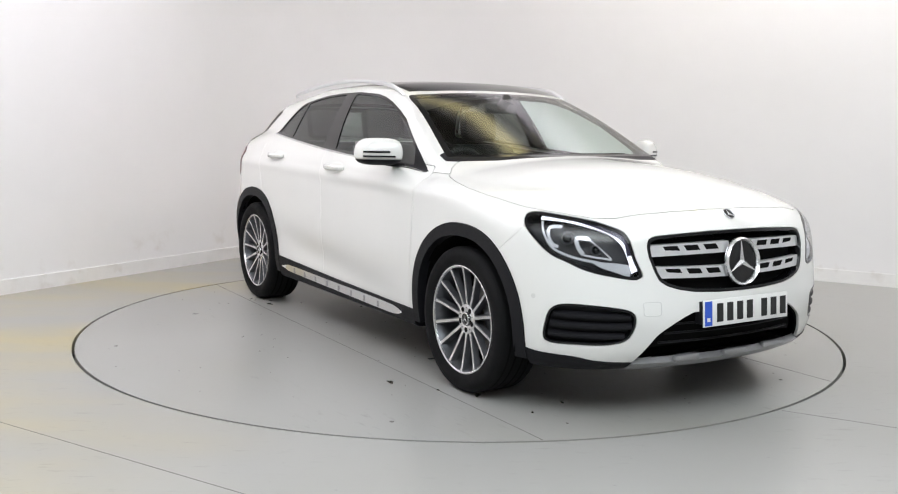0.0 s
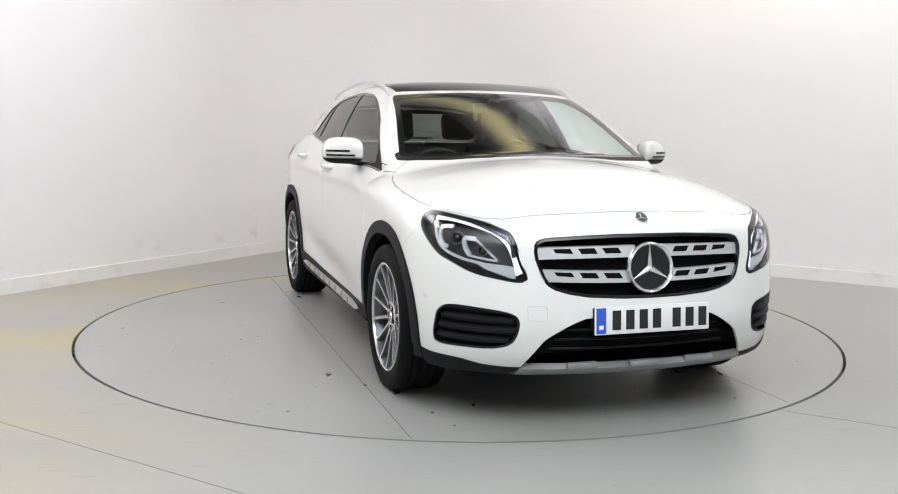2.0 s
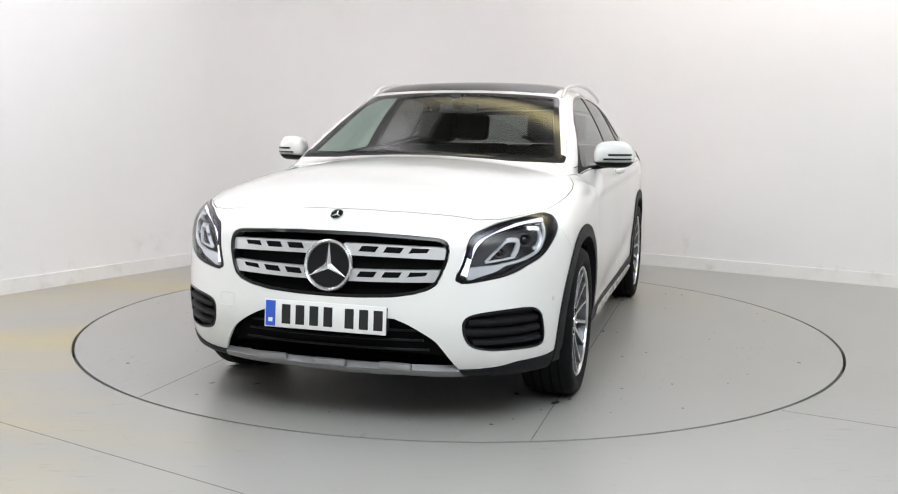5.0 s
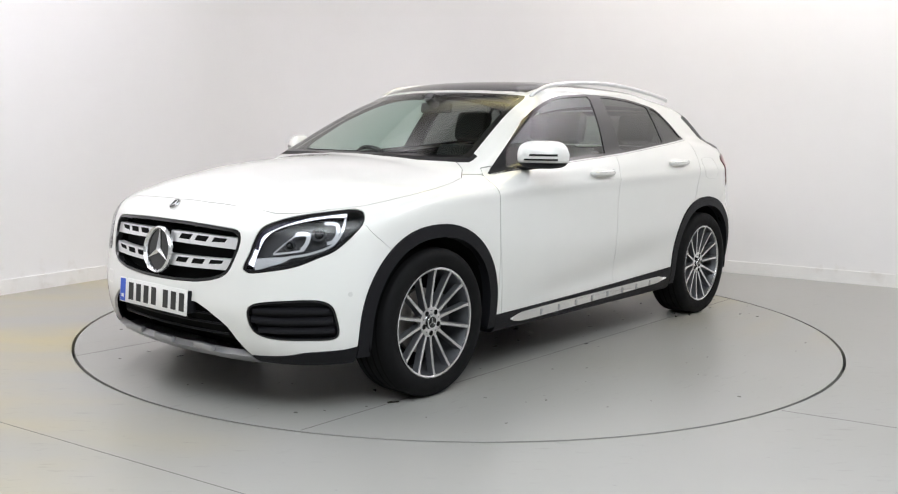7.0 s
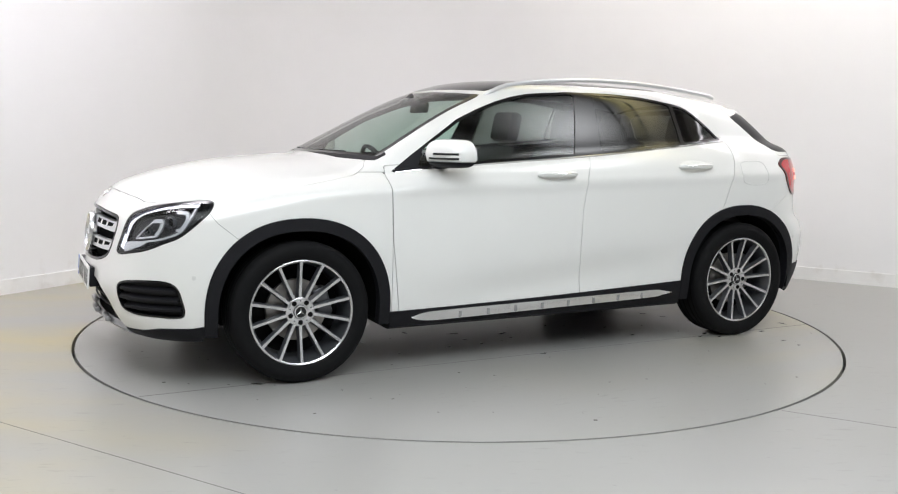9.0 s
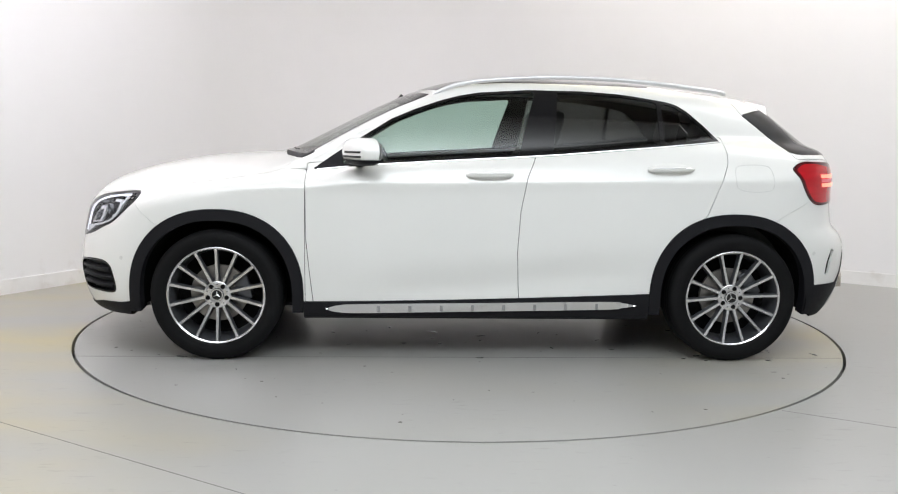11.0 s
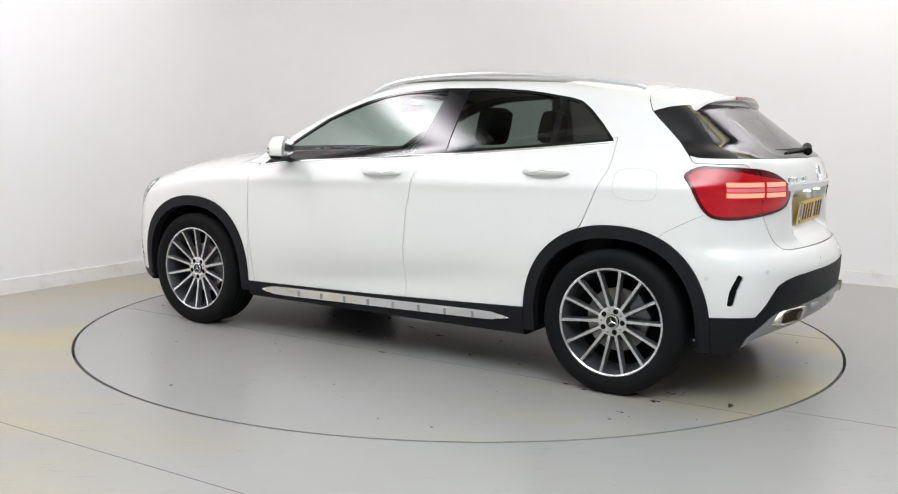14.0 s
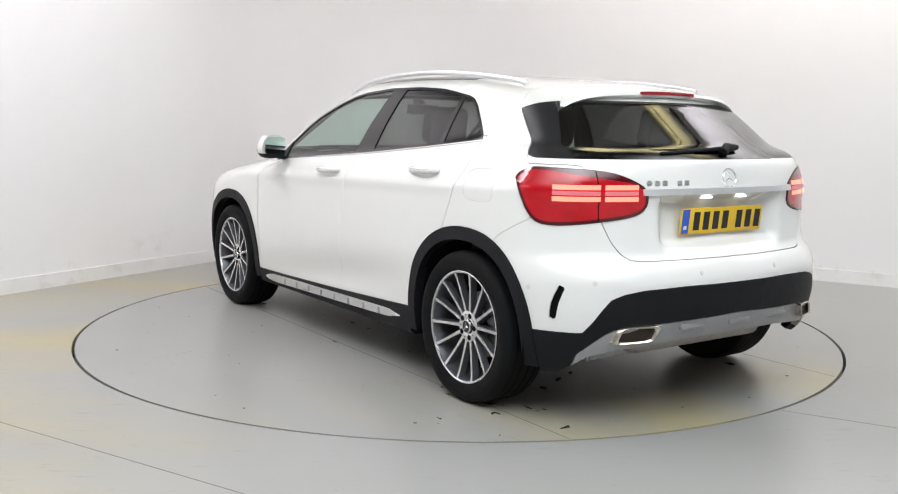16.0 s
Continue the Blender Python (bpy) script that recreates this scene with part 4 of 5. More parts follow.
def taillight(sy):
    lamp = new("taillight")
    lamp.parent = car
    tagged(lamp, "red tail lamp with two lit light bars")
    fx = (lambda m: m) if sy > 0 else mirrored
    fl = (lambda m: m) if sy > 0 else flip
    ring = lambda x, y, z: poly((x + y) / 1.41, z, [(u / 1.41, v) for u, v in lamp_r]) + .013
    for nm, m in (("outer_lens", tail_outer), ("inner_lens", tail_inner)):
        mid, rim = take(m, lambda x, y, z: np.maximum(ring(x, y, z), z - 1.028 - .10 * (x + y + 1.2)), 0)
        lens = part(nm, fx(offset(mid, .006)), RED_LENS, lamp, "glossy red lens")
        part("lens_rim", fx(flange(offset(rim, .006), .03)), DEEP_RED, lens, "dark red lens edge")
    part("housing", fx(offset(tail_lamp, -.03)), DARK, lamp)
    for z in (.984, .938):
        for u0, u1 in ((-1.30, -1.03), (-1.51, -1.325)):
            us = np.linspace(u0, u1, 10)
            a = [rear_diag(u, z + .0095, .0085) for u in us]
            b = [rear_diag(u, z - .0095, .0085) for u in us]
            part("light_bar", fl(strip(a, b, .006, (-.7, .7, 0))), LED_RED, lamp, "lit red light bar")
    for u0, u1 in ((-1.30, -1.03), (-1.51, -1.325)):
        us = np.linspace(u0, u1, 10)
        part("centre_bar", fl(strip([rear_diag(u, .9695, .0085) for u in us], [rear_diag(u, .9525, .0085) for u in us], .006, (-.7, .7, 0))), PINK, lamp, "pale pink bar")
    return lamp


for sy in (1, -1):
    taillight(sy)

# ---- plates: characters as plain bars


def plate(parent_pose, face, name, label, flipx):
    p = new(name)
    p.parent = car
    p.matrix_basis = parent_pose
    tagged(p, label)
    bm = bmesh.new()
    box(bm, -.001, .007, -.26, .26, -.0555, .0555, .002)
    part("board", bm, face, p)
    k = -1 if flipx else 1
    bm = bmesh.new()
    s = -1
    box(bm, .0072, .0078, *sorted((k * -.255, k * -.212)), -.051, .051)
    part("blue_band", bm, PLATE_BLUE, p, smooth=0)
    bm = bmesh.new()
    box(bm, .0079, .0082, *sorted((k * -.243, k * -.224)), -.034, -.018)
    part("band_mark", bm, PLATE_W, p, smooth=0)
    y = -.184
    for i, w in enumerate((.038, .038, .038, .038, .0, .038, .038, .038)):
        if w == 0:
            y += .030
            continue
        bm = bmesh.new()
        box(bm, .0072, .0078, *sorted((k * y, k * (y + w))), -.039, .039)
        part("character_bar", bm, PLATE_INK, p, smooth=0)
        y += w + .0225
    return p


plate(pose(front_x(0, .46) + .006, 0, .462, 0, -4, 0), PLATE_W, "number_plate", "white front number plate with plain dark bars", False)
plate(pose(-2.016, 0, .838, 0, 6, 180), PLATE_Y, "number_plate", "yellow rear number plate with plain dark bars", False)
bm = bmesh.new()
box(bm, front_x(.2, .46) - .03, front_x(0, .46) + .003, -.255, .255, .415, .51, .004)
part("plate_holder", bm, CLAD, car, "black plate holder")

# ---- wheels
def build_wheel():
    w = new("wheel")
    R = .338
    prof = [(.246, -.098), (.262, -.108), (.295, -.117), (.322, -.112), (R - .004, -.098), (R, -.085), (R, .085), (R - .004, .098), (.322, .112), (.295, .117), (.262, .108), (.249, .100), (.240, .085), (.240, -.085)]
    tyre = part("tyre", revolve(prof, 96), RUBBER, w, "black low-profile tyre", smooth=50)
    for o in (-.06, -.022, .022, .06):
        part("tread_groove", revolve([(R + .0004, o - .005), (R + .0008, o), (R + .0004, o + .005), (R - .004, o + .003), (R - .004, o - .003)], 64), DARK, tyre, smooth=0)
    part("rim_barrel", revolve([(.2465, .099), (.2400, .096), (.228, .060), (.222, -.01), (.225, -.09), (.2465, -.099), (.243, -.08), (.240, .08)], 96), RIM_DARK, w, "grey inner rim")
    part("rim_lip", revolve([(.252, .100), (.2515, .106), (.247, .1075), (.2415, .104), (.240, .097), (.246, .095)], 96), RIM_FACE, w, "machined silver rim edge")
    n = 14
    for k in range(n):
        a = math.pi / 2 + 2 * math.pi * k / n
        e, s = Vector((math.cos(a), 0, math.sin(a))), Vector((-math.sin(a), 0, math.cos(a)))
        rs = [.048, .075, .12, .17, .215, .243]
        face = [.072, .075, .080, .087, .094, .101]
        wid = [.0085, .0072, .0064, .0060, .0062, .0075]
        V, F = [], []
        for r, f, h in zip(rs, face, wid):
            o = Vector((0, f, 0))
            V += [e * r + o + s * h, e * r + o - s * h]
        m = len(rs)
        V2 = [v + Vector((0, -.0025, 0)) for v in V]
        F = [(2 * i, 2 * i + 2, 2 * i + 3, 2 * i + 1) for i in range(m - 1)]
        V += V2
        for i in range(m - 1):
            F += [(2 * i, 2 * m + 2 * i, 2 * m + 2 * i + 2, 2 * i + 2), (2 * i + 1, 2 * i + 3, 2 * m + 2 * i + 3, 2 * m + 2 * i + 1)]
        sp = part("spoke", (V, F), RIM_FACE, w, "", smooth=20)
        # tapering grey root behind the machined face
        V, F = [], []
        for r, f, h in zip(rs, face, wid):
            b = .038 if r < .1 else .030
            for dy, k2 in ((-.0026, 1.12), (-b, 1.9)):
                o = Vector((0, f + dy, 0))
                V += [e * r + o + s * h * k2, e * r + o - s * h * k2]
        for i in range(m - 1):
            q, t = 4 * i, 4 * i + 4
            F += [(q, q + 2, t + 2, t), (q + 1, t + 1, t + 3, q + 3), (q + 2, q + 3, t + 3, t + 2), (q, t, t + 1, q + 1)]
        part("spoke_flank", (V, F), RIM_DARK, sp, smooth=20)
    part("hub", revolve([(.0005, .074), (.030, .074), (.034, .077), (.063, .077), (.069, .074), (.071, .060), (.060, .030), (.0005, .030)], 60), RIM_FACE, w, "machined hub")
    part("hub_cap", revolve([(.0005, .0835), (.026, .0835), (.030, .081), (.031, .076), (.0005, .076)], 40), GLOSS, w, "black centre cap")
    part("cap_ring", revolve([(.0255, .083), (.0260, .0852), (.0300, .0850), (.0315, .080), (.027, .080)], 40), CHROME, w)
    for k in range(3):
        a = math.pi / 2 + 2 * math.pi * k / 3
        e, s = Vector((math.cos(a), 0, math.sin(a))), Vector((-math.sin(a), 0, math.cos(a)))
        o = Vector((0, .0840, 0))
        part("cap_point", ([e * .024 + o, s * .004 - e * .002 + o, -s * .004 - e * .002 + o, o + Vector((0, .0022, 0))], [(0, 3, 1), (0, 2, 3), (1, 3, 2)]), CHROME, w, smooth=0)
    for k in range(5):
        a = -math.pi / 2 + 2 * math.pi * k / 5
        V, F = revolve([(.0005, .0785), (.0112, .0785), (.0122, .0776), (.0122, .06), (.0005, .06)], 16)
        c = Vector((.0505 * math.cos(a), 0, .0505 * math.sin(a)))
        part("bolt_hole", ([Vector(v) + c for v in V], F), DARK, w)
        a += math.pi / 5
        V, F = revolve([(.0005, .0782), (.0035, .0782), (.0035, .07), (.0005, .07)], 10)
        c = Vector((.053 * math.cos(a), 0, .053 * math.sin(a)))
        part("stud", ([Vector(v) + c for v in V], F), RIM_DARK, w)
    part("brake_disc", revolve([(.07, .012), (.148, .012), (.148, -.012), (.07, -.012)], 64), STEEL, w, "steel brake disc")
    part("disc_bell", revolve([(.0005, .03), (.07, .03), (.074, .012), (.07, -.02), (.0005, -.02)], 40), STEEL, w)
    bm = bmesh.new()
    box(bm, -.07, .07, -.04, .04, .09, .165, .012, Matrix.Rotation(math.radians(-75), 4, "Y"))
    part("caliper", bm, RIM_DARK, w, "grey brake caliper")
    part("backplate", revolve([(.0005, -.045), (.222, -.045), (.222, -.05), (.0005, -.05)], 48), DARK, w)
    return w


wheel = build_wheel()
wheel.parent = car
SPOTS = [pose(1.3495, .778, .338), pose(-1.3495, .778, .338, 0, 16.5, 0), pose(1.3495, -.778, .338, 0, 0, 180), pose(-1.3495, -.778, .338, 0, 9, 180)]
wheel.matrix_basis = SPOTS[0]
for m in SPOTS[1:]:
    copy_thing(wheel, m)

# wheel housings and underside
for wx in (1.3495, -1.3495):
    for sy in (1, -1):
        V, F = [], []
        n = 28
        for i in range(n + 1):
            a = math.radians(-10) + math.radians(200) * i / n
            for y in (.50, .866):
                V.append((wx + .402 * math.cos(a), sy * y, .338 + .402 * math.sin(a)))
        for i in range(n):
            F.append((2 * i, 2 * i + 1, 2 * i + 3, 2 * i + 2))
        c = len(V)
        V.append((wx, sy * .50, .338))
        F += [(2 * i, 2 * i + 2, c) for i in range(n)]
        part("wheel_housing", (V, F), DARK, car, "dark wheel housing")
bm = bmesh.new()
box(bm, -1.72, 1.95, -.50, .50, .215, .33, .03)
box(bm, -.90, .90, -.80, .80, .225, .32, .03)
part("floor_pan", bm, DARK, car, "dark underside")
bm = bmesh.new()
box(bm, -1.95, -1.70, -.42, .42, .27, .40, .05)
part("silencer", bm, STEEL, car, "steel exhaust silencer")
part("rear_axle", tube([(-1.35, -.7, .30), (-1.42, -.3, .27), (-1.42, .3, .27), (-1.35, .7, .30)], .035, 10), DARK, car)

# ---- mirrors
def mirror(sy):
    m = new("wing_mirror")
    m.parent = car
    m.matrix_basis = Matrix.Translation((.575, sy * .925, 1.085))
    tagged(m, "white wing mirror with a black base")

    def blob(sx, syy, sz, zlo, zhi, e=3.5, n=28):
        V, F = [], []
        for i in range(n + 1):
            t = -math.pi / 2 + math.pi * i / n
            for k in range(n * 2):
                p = 2 * math.pi * k / (n * 2)
                g = lambda c: math.copysign(abs(c) ** (2 / e), c)
                x, y, z = sx * g(math.cos(t)) * g(math.cos(p)), syy * g(math.cos(t)) * g(math.sin(p)), sz * g(math.sin(t))
                if x < -.035:
                    x = -.035 + (x + .035) * .05
                taper = 1 - .22 * max(0, z / sz) * (1 if y * sy > 0 else .4)
                sh = -.05 * (y * sy / syy)
                V.append((x * (1 - .15 * abs(z) / sz) + sh + .02, y * taper, min(max(z, zlo), zhi)))
        for i in range(n):
            for k in range(n * 2):
                q = (k + 1) % (n * 2)
                F.append((i * n * 2 + k, i * n * 2 + q, (i + 1) * n * 2 + q, (i + 1) * n * 2 + k))
        return V, F
    part("cap", blob(.085, .098, .070, -.040, .07), PAINT, m, "white mirror cap", smooth=50)
    part("base", blob(.084, .097, .070, -.07, -.041), CLAD, m, "black mirror base", smooth=50)
    V, F = blob(.080, .086, .056, -.052, .052)
    bm = bmesh.new()
    g = [(-.066 * 1 + .0, y, z) for y, z in ((-.085, -.04), (-.085, .045), (-.05, .056), (.05, .054), (.08, .03), (.085, -.03), (.06, -.042))]
    vs = [bm.verts.new((-.018 - .05 * (y * sy / .098) - .010, y, z)) for _, y, z in g]
    vb = [bm.verts.new(v.co + Vector((-.004, 0, 0))) for v in vs]
    bm.faces.new(vs), bm.faces.new(vb[::-1])
    for i in range(len(vs)):
        j = (i + 1) % len(vs)
        bm.faces.new((vs[i], vb[i], vb[j], vs[j]))
    bmesh.ops.recalc_face_normals(bm, faces=bm.faces)
    part("mirror_glass", bm, MIRROR, m, "mirror glass", smooth=0)
    for z0, z1, mm, nm, y0 in ((-.006, .004, GLOSS, "slot", -.02), (-.028, -.019, GLOSS, "indicator", -.045)):
        P = [(.02 + .086 * (1 - (abs(y) / .099) ** 3.5) ** (1 / 3.5) - .05 * (y / .098) * 1 - .001, sy * y, 0) for y in np.linspace(y0, .090, 12)]
        a = [(x + .002, y, z1) for x, y, _ in P]
        b = [(x + .002, y, z0) for x, y, _ in P]
        part(nm, strip(a, b, .006, (1, 0, 0)), mm, m, smooth=0)
    part("arm", tube([(.06, -sy * .135, -.075), (.035, -sy * .09, -.068), (.02, -sy * .03, -.060)], [.024, .020, .018], 12, .6), CLAD, m, "black mirror arm")
    return m


for sy in (1, -1):
    mirror(sy)

# ---- door handles, chrome line, sill strips, sensors
for i, sy in enumerate((1, -1)):
    for door, x0, x1, z0 in ((fd[i], .068, -.170, .974), (rd[i], -.876, -1.114, 1.012)):
        cx = (x0 + x1) / 2
        h = new("handle")
        h.parent = door
        P = []
        for k in range(13):
            t = k / 12
            x = x0 + (x1 - x0) * t
            P.append((x, sy * (side_y(x, z0) + .006 + .030 * math.sin(math.pi * t) ** .6), z0 + .004 * t))
        part("grip", tube(P, [.007] + [.0125] * 11 + [.007], 12, 1.25, (0, 0, 1)), PAINT, h, "white pull handle")
        V, F = revolve([(.0005, .003), (.6, .003), (.93, .001), (1, -.004), (.0005, -.004)], 32)
        V = [(cx + v[0] * .115, sy * (side_y(cx + v[0] * .115, z0 + v[2] * .036) + v[1] * .6), z0 + v[2] * .036) for v in V]
        part("recess", (V, F if sy > 0 else [tuple(reversed(f)) for f in F]), PAINT, h)
        part("grip_line", tube([(p[0], p[1] + sy * .012, p[2] + .005) for p in P[1:-1]], .0018, 6), CHROME, h)
    belt_line = [(.84, .988), (.60, 1.012), (.15, 1.042), (-.36, 1.074), (-.74, 1.106), (-1.0, 1.129), (-1.285, 1.157)]
    P = [(p[0], sy * (side_y(p[0], p[1]) + .001), p[1]) for p in smooth_path(belt_line, 8)]
    part("chrome_line", tube(P, .0055, 8), CHROME, car, "thin chrome line under the windows")
    top = [(.79, .274), (.72, .292), (.60, .298), (.0, .307), (-.66, .318), (-.76, .312), (-.835, .299)]
    bot = [(.79, .272), (.74, .257), (.60, .250), (.0, .262), (-.66, .276), (-.76, .286), (-.835, .297)]
    a = [(x, sy * (side_y(x, z) + .014), z) for x, z in smooth_path(top, 8)]
    b = [(x, sy * (side_y(x, z) + .018), z) for x, z in smooth_path(bot, 8)]
    step = part("sill_strip", strip(a, b, .01, (0, sy, 0)), CHROME, sills[i], "brushed steel sill strip")
    for x in np.linspace(.52, -.62, 8):
        z = .279 - x * .018
        y = sy * (side_y(x, z) + .017)
        bm = bmesh.new()
        box(bm, x - .012, x + .004, y - .002, y + .002, z - .014, z + .018, .001)
        part("rubber_stud", bm, MATT_SILVER, step, smooth=0)

DISC = mat("sensor_paint", (0.62, 0.62, 0.60), 0.4)
def sensor(p, n):
    q = Vector(n).to_track_quat("Y", "Z").to_matrix().to_4x4()
    V, F = revolve([(.0005, .0015), (.0085, .0015), (.009, 0), (.0105, 0), (.0105, -.003), (.0005, -.003)], 20)
    part("parking_sensor", ([Matrix.Translation(p) @ q @ Vector(v) for v in V], F), DISC, car, "small round parking sensor")


def outward(p):
    v = normals(np.array([p]))[0]
    return v


for sy in (1, -1):
    for p in ((1.838, side_y(1.838, .525), .525), (-1.778, side_y(-1.778, .581), .581), (rear_x(.709, .612), .709, .612), (rear_x(.235, .636), .235, .636)):
        n = outward(p)
        sensor((p[0], sy * p[1], p[2]), (n[0], sy * n[1], n[2]))

# ---- roof rails, aerial, spoiler
for sy in (1, -1):
    P = smooth_path([(.235, .572, 1.385), (.20, .574, 1.407), (.094, .576, 1.446), (-.096, .577, 1.472), (-.407, .578, 1.489), (-.71, .577, 1.484), (-1.006, .574, 1.462), (-1.294, .567, 1.429), (-1.36, .562, 1.412)], 8)
    r = [.009] + [.0098] * (len(P) - 2) + [.008]
    part("roof_rail", tube([(p[0], sy * p[1], p[2]) for p in P], r, 10, 1.25), SILVER, car, "satin silver roof rail")


def spoiler():
    n, mrows = 41, 9
    V, F = [], []
    up, dn = [], []
    ys = np.linspace(-.575, .575, n)
    for y in ys:
        f = abs(y) / .575
        x0, x1 = -1.44, -1.675 + .085 * f ** 2.5
        for k in range(mrows):
            t = k / (mrows - 1)
            x = x0 + (x1 - x0) * t
            base = top_z(min(-1.20, x), min(abs(y), .59)) if x > -1.52 else None
            zr = 1.4275 - .004 * (1 - min(t * 4, 1)) - .30 * (-1.40 - x) * .55 - .105 * y**2 - .10 * y**4 - .05 * f**8
            V.append((x, y, zr + .004 * math.sin(math.pi * min(t, .9))))
        # lip and underside
        V.append((x1 - .006, y, V[-1][2] - .014))
        V.append((x1 + .012, y, V[-1][2] - .010))
        V.append((-1.52, y, V[-1][2] - .012))
        V.append((-1.44, y, V[-1][2] + .010))
    w = mrows + 4
    for i in range(n - 1):
        for k in range(w - 1):
            F.append((i * w + k, i * w + k + 1, (i + 1) * w + k + 1, (i + 1) * w + k))
    F += [tuple(range(w - 1, -1, -1)), tuple(range((n - 1) * w, n * w))]
    s = part("spoiler", (V, [tuple(reversed(f)) for f in F]), PAINT, tailgate, "white roof spoiler", smooth=45)
    a = [(-1.686 + .085 * (abs(y) / .6) ** 2.5, y, 1.4265 - .0454 - .105 * y**2 + .004) for y in np.linspace(-.17, .17, 9)]
    b = [(p[0] - .004, p[1], p[2] - .014) for p in a]
    part("brake_light", strip(a, b, .008, (-1, 0, 0)), AMBER_RED, s, "red high brake lamp")


spoiler()

# ---- tail details
a = [(rear_x(abs(y), .978) - .009, y, .978) for y in np.linspace(-.475, .475, 25)]
b = [(rear_x(abs(y), .952) - .013, y, .952) for y in np.linspace(-.475, .475, 25)]
part("tailgate_strip", strip(a, b, .02, (-1, 0, 0)), SILVER, tailgate, "chrome strip above the plate")
for y in (.11, -.11):
    bm = bmesh.new()
    box(bm, -2.035, -2.005, y - .025, y + .025, .932, .940, .002)
    part("plate_lamp", bm, mat("plate_lamp", (0.9, 0.9, 0.9), 0.4, emit=(0.9, 0.95, 1.0), power=2.0), tailgate, "lit number plate lamp")
emblem(tailgate, rear_x(0, 1.016) + .004, 0, 1.016, .043, math.radians(12), .008, -1, False)
for k in range(6):
    if k == 3:
        continue
    y = .452 - k * .037
    bm = bmesh.new()
    x = rear_x(y - .013, 1.0)
    box(bm, x - .004, x + .006, y - .028, y, .989, 1.011, .002)
    part("badge_bar", bm, CHROME, tailgate, "small chrome badge bar")
a = [(-2.060 + .20 * y * y, y, .680) for y in np.linspace(-.47, .47, 25)]
b = [(-2.112 + .24 * y * y, y, .672) for y in np.linspace(-.47, .47, 25)]
part("load_guard", strip(a, b, .02, (0, 0, 1)), CHROME, rear_bumper, "ribbed chrome loading edge")
for sy in (1, -1):
    V, F = [], []
    n = 48
    for off, k in ((.0, 1.06), (.034, 1.03), (.037, .95), (.032, .76), (.017, .70)):
        for i in range(n):
            a = 2 * math.pi * i / n
            g = lambda c: math.copysign(abs(c) ** .38, c)
            dy, dz = .080 * g(math.cos(a)) * (k if k > .9 else k * 1.06), .034 * k * g(math.sin(a))
            y = .548 + dy - dz * .45
            V.append((-(2.046 - (y - .548) * .42) - off, sy * y, .402 + dz - dy * .06))
    for q in range(3):
        for i in range(n):
            j = (i + 1) % n
            F.append((q * n + i, q * n + j, q * n + n + j, q * n + n + i))
    tip = part("exhaust_tip", (V, F), TIP, car, "chrome exhaust trim", smooth=50)
    hollow = [(i, (i + 1) % n, n + (i + 1) % n, n + i) for i in range(n)] + [tuple(range(n, 2 * n))]
    part("exhaust_inside", (V[3 * n:], hollow), TIP_SHADE, tip, "dark brown inside of the trim, shade put into its colour", smooth=50)
for yy in (-.27, 0, .27):
    for nm, zc, fn, x_off, parent in (("rib", .418, rear_x, -.012, rskid), ("rib", .268, front_x, .012, fskid)):
        bm = bmesh.new()
        x = fn(abs(yy), zc)
        box(bm, x - .014, x + .014, yy - .07, yy + .07, zc - .014, zc + .014, .010)
        part(nm, bm, MATT_SILVER, parent)
# dark slit behind the rear wheel, both sides
for sy in (1, -1):
    m = offset(slit_hole, -.012)
    part("bumper_slit", m if sy > 0 else mirrored(m), DARK, rear_bumper, "black slit in the bumper corner")

# wiper on the rear window
wiper = new("rear_wiper")
wiper.parent = car
tagged(wiper, "black rear wiper")
wz = 1.125
part("motor_cap", tube([(rear_x(0, wz) - .012, -.02, wz - .004), (rear_x(0, wz + .02) - .030, -.06, wz + .018), (rear_x(.1, wz + .02) - .030, -.13, wz + .020)], [.020, .022, .012], 12), CLAD, wiper)
part("arm", tube([(rear_x(.06, wz + .02) - .028, -.06, wz + .016), (rear_x(.1, wz + .01) - .020, .10, wz + .008), (rear_x(.30, wz) - .012, .33, wz - .006)], [.011, .008, .006], 8), CLAD, wiper)
part("blade", tube([(rear_x(abs(y), wz + .012) - .008, y, wz + .012 - (y + .05) * .02) for y in np.linspace(-.10, .36, 10)], .006, 6), CLAD, wiper)
part("front_wiper", tube([(root(lambda t: body_field(t, t * 0 + y, t * 0 + 1.088), .3, 1.6) + .008, y, 1.082) for y in np.linspace(-.42, .42, 19)], .005, 6), CLAD, car, "black wiper at the foot of the windscreen")

# fuel flap outline and towing cover: fine grooves
def groove(name, pts, fn, label, parent):
    P = [fn(*p) for p in rounded(pts, 6)]
    P.append(P[0])
    return part(name, tube(P, .0022, 6), DISC, parent, label)


groove("fuel_flap", [(-1.337, 1.0), (-1.35, 1.03), (-1.40, 1.04), (-1.48, 1.04), (-1.525, 1.025), (-1.54, .97), (-1.535, .92), (-1.49, .904), (-1.40, .905), (-1.35, .92), (-1.338, .95)], lambda x, z: (x, side_y(x, z) - .0008, z), "round-cornered fuel flap", car)
groove("towing_cover", [(-.507, .515), (-.47, .518), (-.437, .515), (-.434, .49), (-.437, .465), (-.47, .462), (-.505, .465), (-.508, .49)], lambda y, z: (front_x(abs(y), z) - .0008, y, z), "square towing eye cover", car)

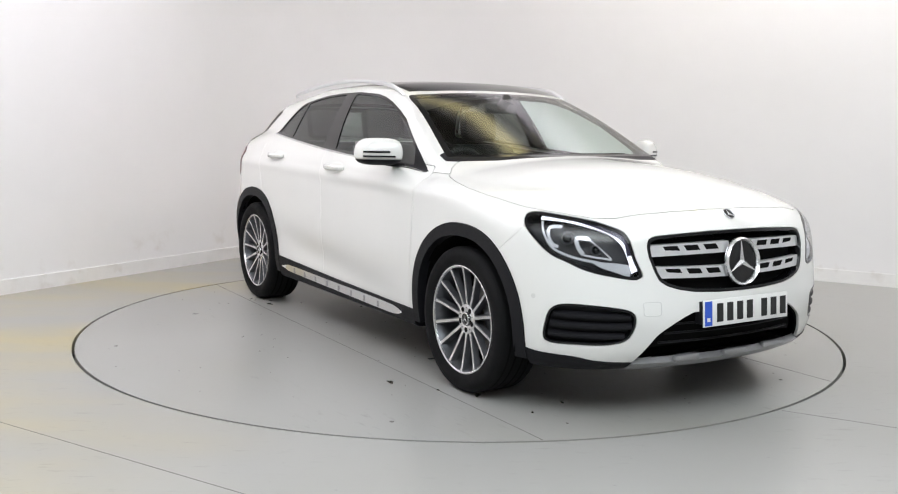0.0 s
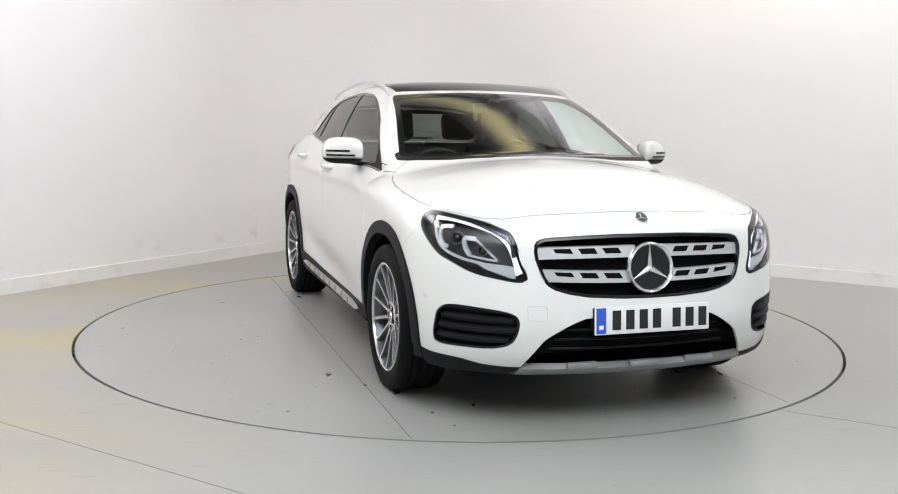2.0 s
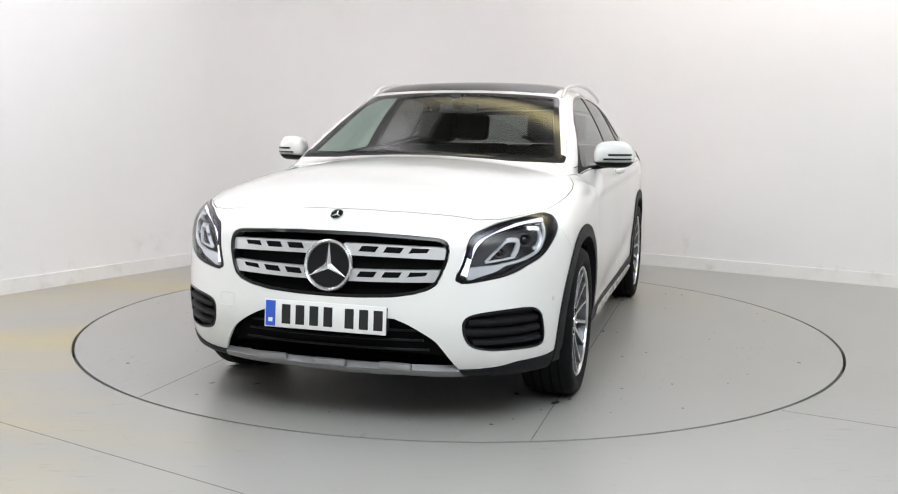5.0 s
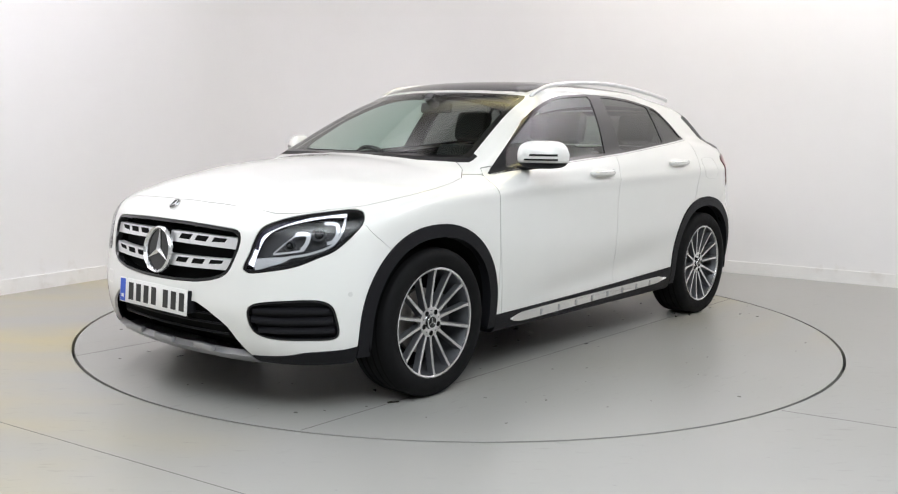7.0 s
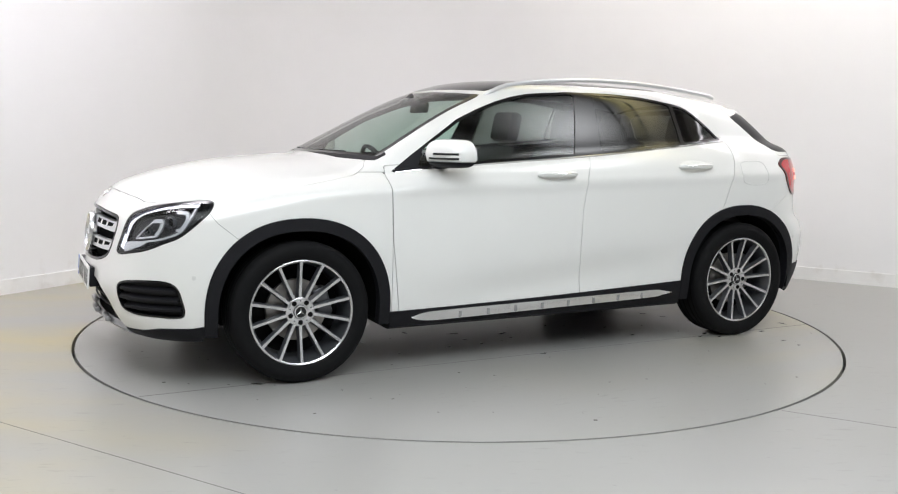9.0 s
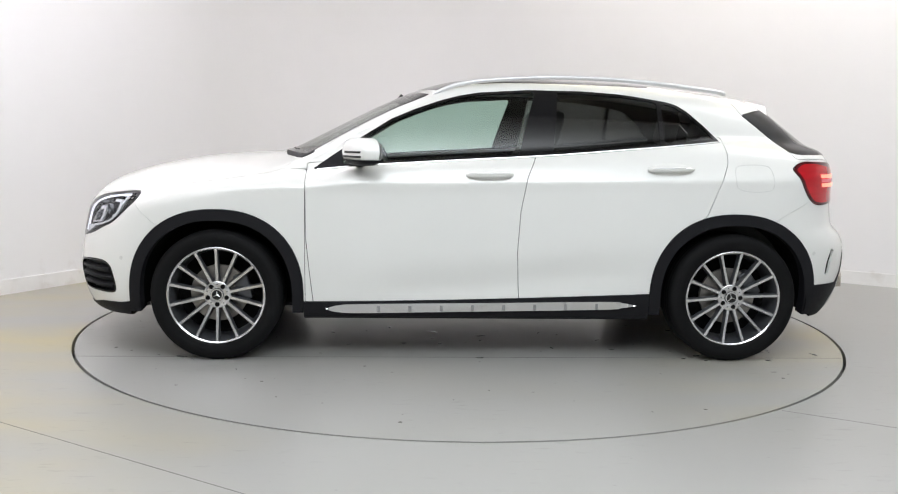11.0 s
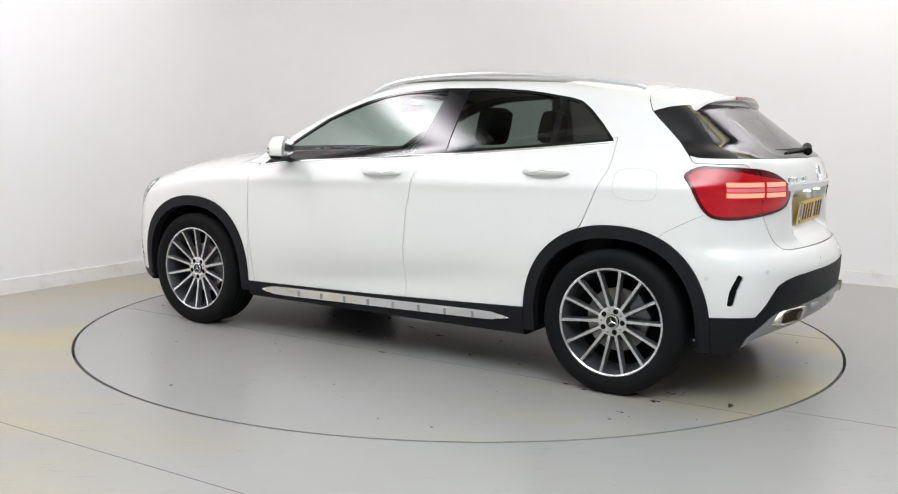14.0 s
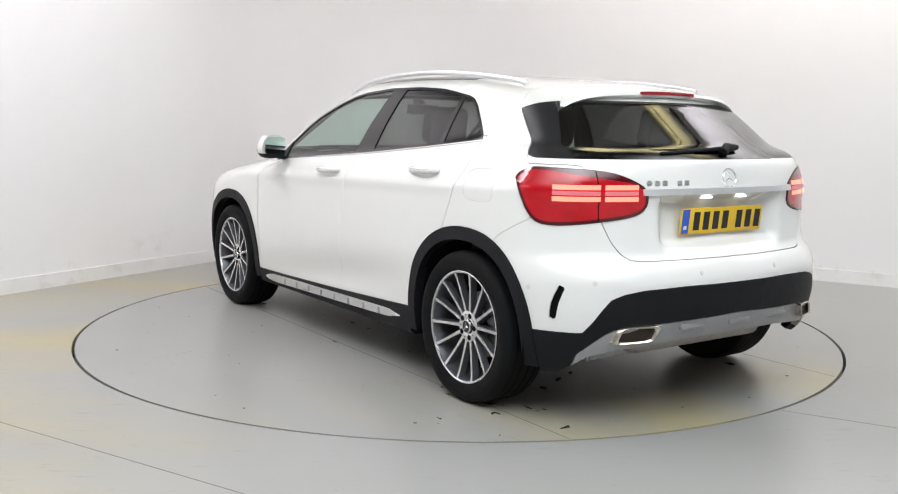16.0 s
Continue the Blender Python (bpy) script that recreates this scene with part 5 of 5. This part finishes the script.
# ---- cabin
def seat(x, y, back=True, w=.26):
    s = new("seat")
    s.parent = car
    s.matrix_basis = pose(x, y, .42)
    tagged(s, "dark upholstered seat")
    bm = bmesh.new()
    box(bm, -.26, .26, -w, w, 0, .17, .06)
    part("cushion", bm, SEAT, s)
    bm = bmesh.new()
    box(bm, -.09, .08, -w, w, .10, .68, .06, pose(-.28, 0, .02, 0, -14, 0))
    part("backrest", bm, SEAT, s)
    bm = bmesh.new()
    box(bm, -.05, .05, -.13, .13, .70, .90, .04, pose(-.29, 0, .02, 0, -12, 0))
    part("headrest", bm, SEAT, s)
    return s


for y in (.37, -.37):
    seat(.02, y)
    seat(-.85, y, w=.32)
bm = bmesh.new()
box(bm, .52, .98, -.74, .74, .60, .95, .06)
box(bm, .60, .80, -.20, .20, .88, 1.0, .03)
box(bm, .58, .80, -.56, -.20, .9, 1.035, .05)
part("dashboard", bm, DASH, car, "dark dashboard")
V, F = revolve([(.172, -.012), (.185, -.014), (.192, 0), (.185, .014), (.172, .012), (.168, 0)], 40, "x")
m = pose(.47, -.37, .93, 0, 25, 0)
sw = part("steering_wheel", ([m @ Vector(v) for v in V], F), DASH, car, "dark steering wheel")
bm = bmesh.new()
box(bm, -.02, .02, -.17, .17, -.02, .02, .01, m)
box(bm, -.03, .03, -.06, .06, -.06, .05, .02, m)
part("wheel_boss", bm, DASH, sw)
bm = bmesh.new()
box(bm, -.012, .012, -.115, .115, -.03, .03, .012, pose(.36, 0, 1.325, 0, -10, 0))
part("interior_mirror", bm, DASH, car, "dark interior mirror")
part("mirror_stem", tube([(.37, 0, 1.34), (.43, 0, 1.385)], .03, 10), DASH, car)
bm = bmesh.new()
box(bm, -1.62, .98, -.66, .66, .30, .40, .03)
box(bm, -1.75, -1.28, -.60, .60, .40, 1.02, .04)
part("cabin_floor", bm, DASH, car, "dark cabin floor and load cover")
V, F = [], []
xs, ys = np.linspace(.20, -1.45, 18), np.linspace(-.52, .52, 13)
for x in xs:
    for y in ys:
        V.append((x, y, top_z(x, abs(y)) - .045))
for i in range(len(xs) - 1):
    for k in range(len(ys) - 1):
        F.append((i * 13 + k, i * 13 + k + 1, (i + 1) * 13 + k + 1, (i + 1) * 13 + k))
part("headliner", (V, F), LINING, car, "pale grey roof lining")

# ---- scraps of grit and wet marks that turn with the deck
GRIT = mat("grit", (0.10, 0.09, 0.08), 0.8, vary=0.2, scale=50)
V, F = [], []
for _ in range(110):
    a, r = random.uniform(0, 2 * math.pi), 2.1 * math.sqrt(random.random())
    c = Vector((r * math.cos(a), r * math.sin(a), 0))
    k, w = len(V), random.uniform(.002, .007)
    t = random.uniform(0, math.pi)
    for i in range(5):
        q = t + i * 2 * math.pi / 5
        V.append(c + Vector((w * math.cos(q) * random.uniform(.6, 1.8), w * math.sin(q), .0004)))
    V.append(c + Vector((0, 0, w * .35)))
    F += [(k + i, k + (i + 1) % 5, k + 5) for i in range(5)]
grit = part("grit", (V, F), GRIT, turntable, "specks of dark grit", smooth=0)
tagged(grit, kind="stuff")


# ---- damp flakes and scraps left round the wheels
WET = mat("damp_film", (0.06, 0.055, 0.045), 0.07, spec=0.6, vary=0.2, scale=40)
V, F = [], []
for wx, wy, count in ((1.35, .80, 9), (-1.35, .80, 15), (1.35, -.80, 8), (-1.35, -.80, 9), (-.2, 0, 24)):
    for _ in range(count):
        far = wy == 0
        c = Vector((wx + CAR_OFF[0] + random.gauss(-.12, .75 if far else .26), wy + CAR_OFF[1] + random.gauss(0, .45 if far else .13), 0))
        k, w, t = len(V), abs(random.gauss(0, .007)) + .003, random.gauss(0, .7)
        m = Matrix.Rotation(t, 3, "Z")
        n = 9
        for i in range(n):
            q = i * 2 * math.pi / n
            g = random.uniform(.45, 1.3)
            V.append(c + m @ Vector((w * 2.6 * g * math.cos(q), w * g * math.sin(q), .0005)))
        V.append(c + Vector((0, 0, .0016)))
        F += [(k + i, k + (i + 1) % n, k + n) for i in range(n)]
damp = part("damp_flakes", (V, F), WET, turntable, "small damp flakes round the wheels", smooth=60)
tagged(damp, kind="stuff")


def motions():
    """The turntable and the car turn together."""
    spin = [(0.0, -58.23), (0.25, -58.4), (0.5, -59.14), (1.0, -61.7), (1.5, -65.68), (2.0, -71.5), (2.5, -77.13), (3.0, -83.25), (3.5, -88.91), (4.0, -95.12), (4.5, -100.8), (5.25, -109.69), (6.0, -118.58), (6.8, -128.06), (7.0, -130.41), (7.5, -136.04), (8.0, -142.18), (8.5, -147.74), (9.0, -153.79), (9.2, -156.04), (9.75, -162.45), (10.5, -171.19), (11.3, -180.51), (11.5, -182.52), (12.0, -188.79), (12.5, -194.15), (13.0, -200.33), (13.5, -205.83), (14.0, -211.95), (14.5, -217.54), (15.0, -223.63), (15.5, -229.34), (16.0, -235.45)]
    rows_t = [(t, pose(*TABLE, 0, 0, 0, a)) for t, a in spin]
    rows_c = [(t, pose(*TABLE, 0, 0, 0, a) @ Matrix.Translation((*CAR_OFF, 0))) for t, a in spin]
    walk(turntable, rows_t)
    walk(car, rows_c)


motions()
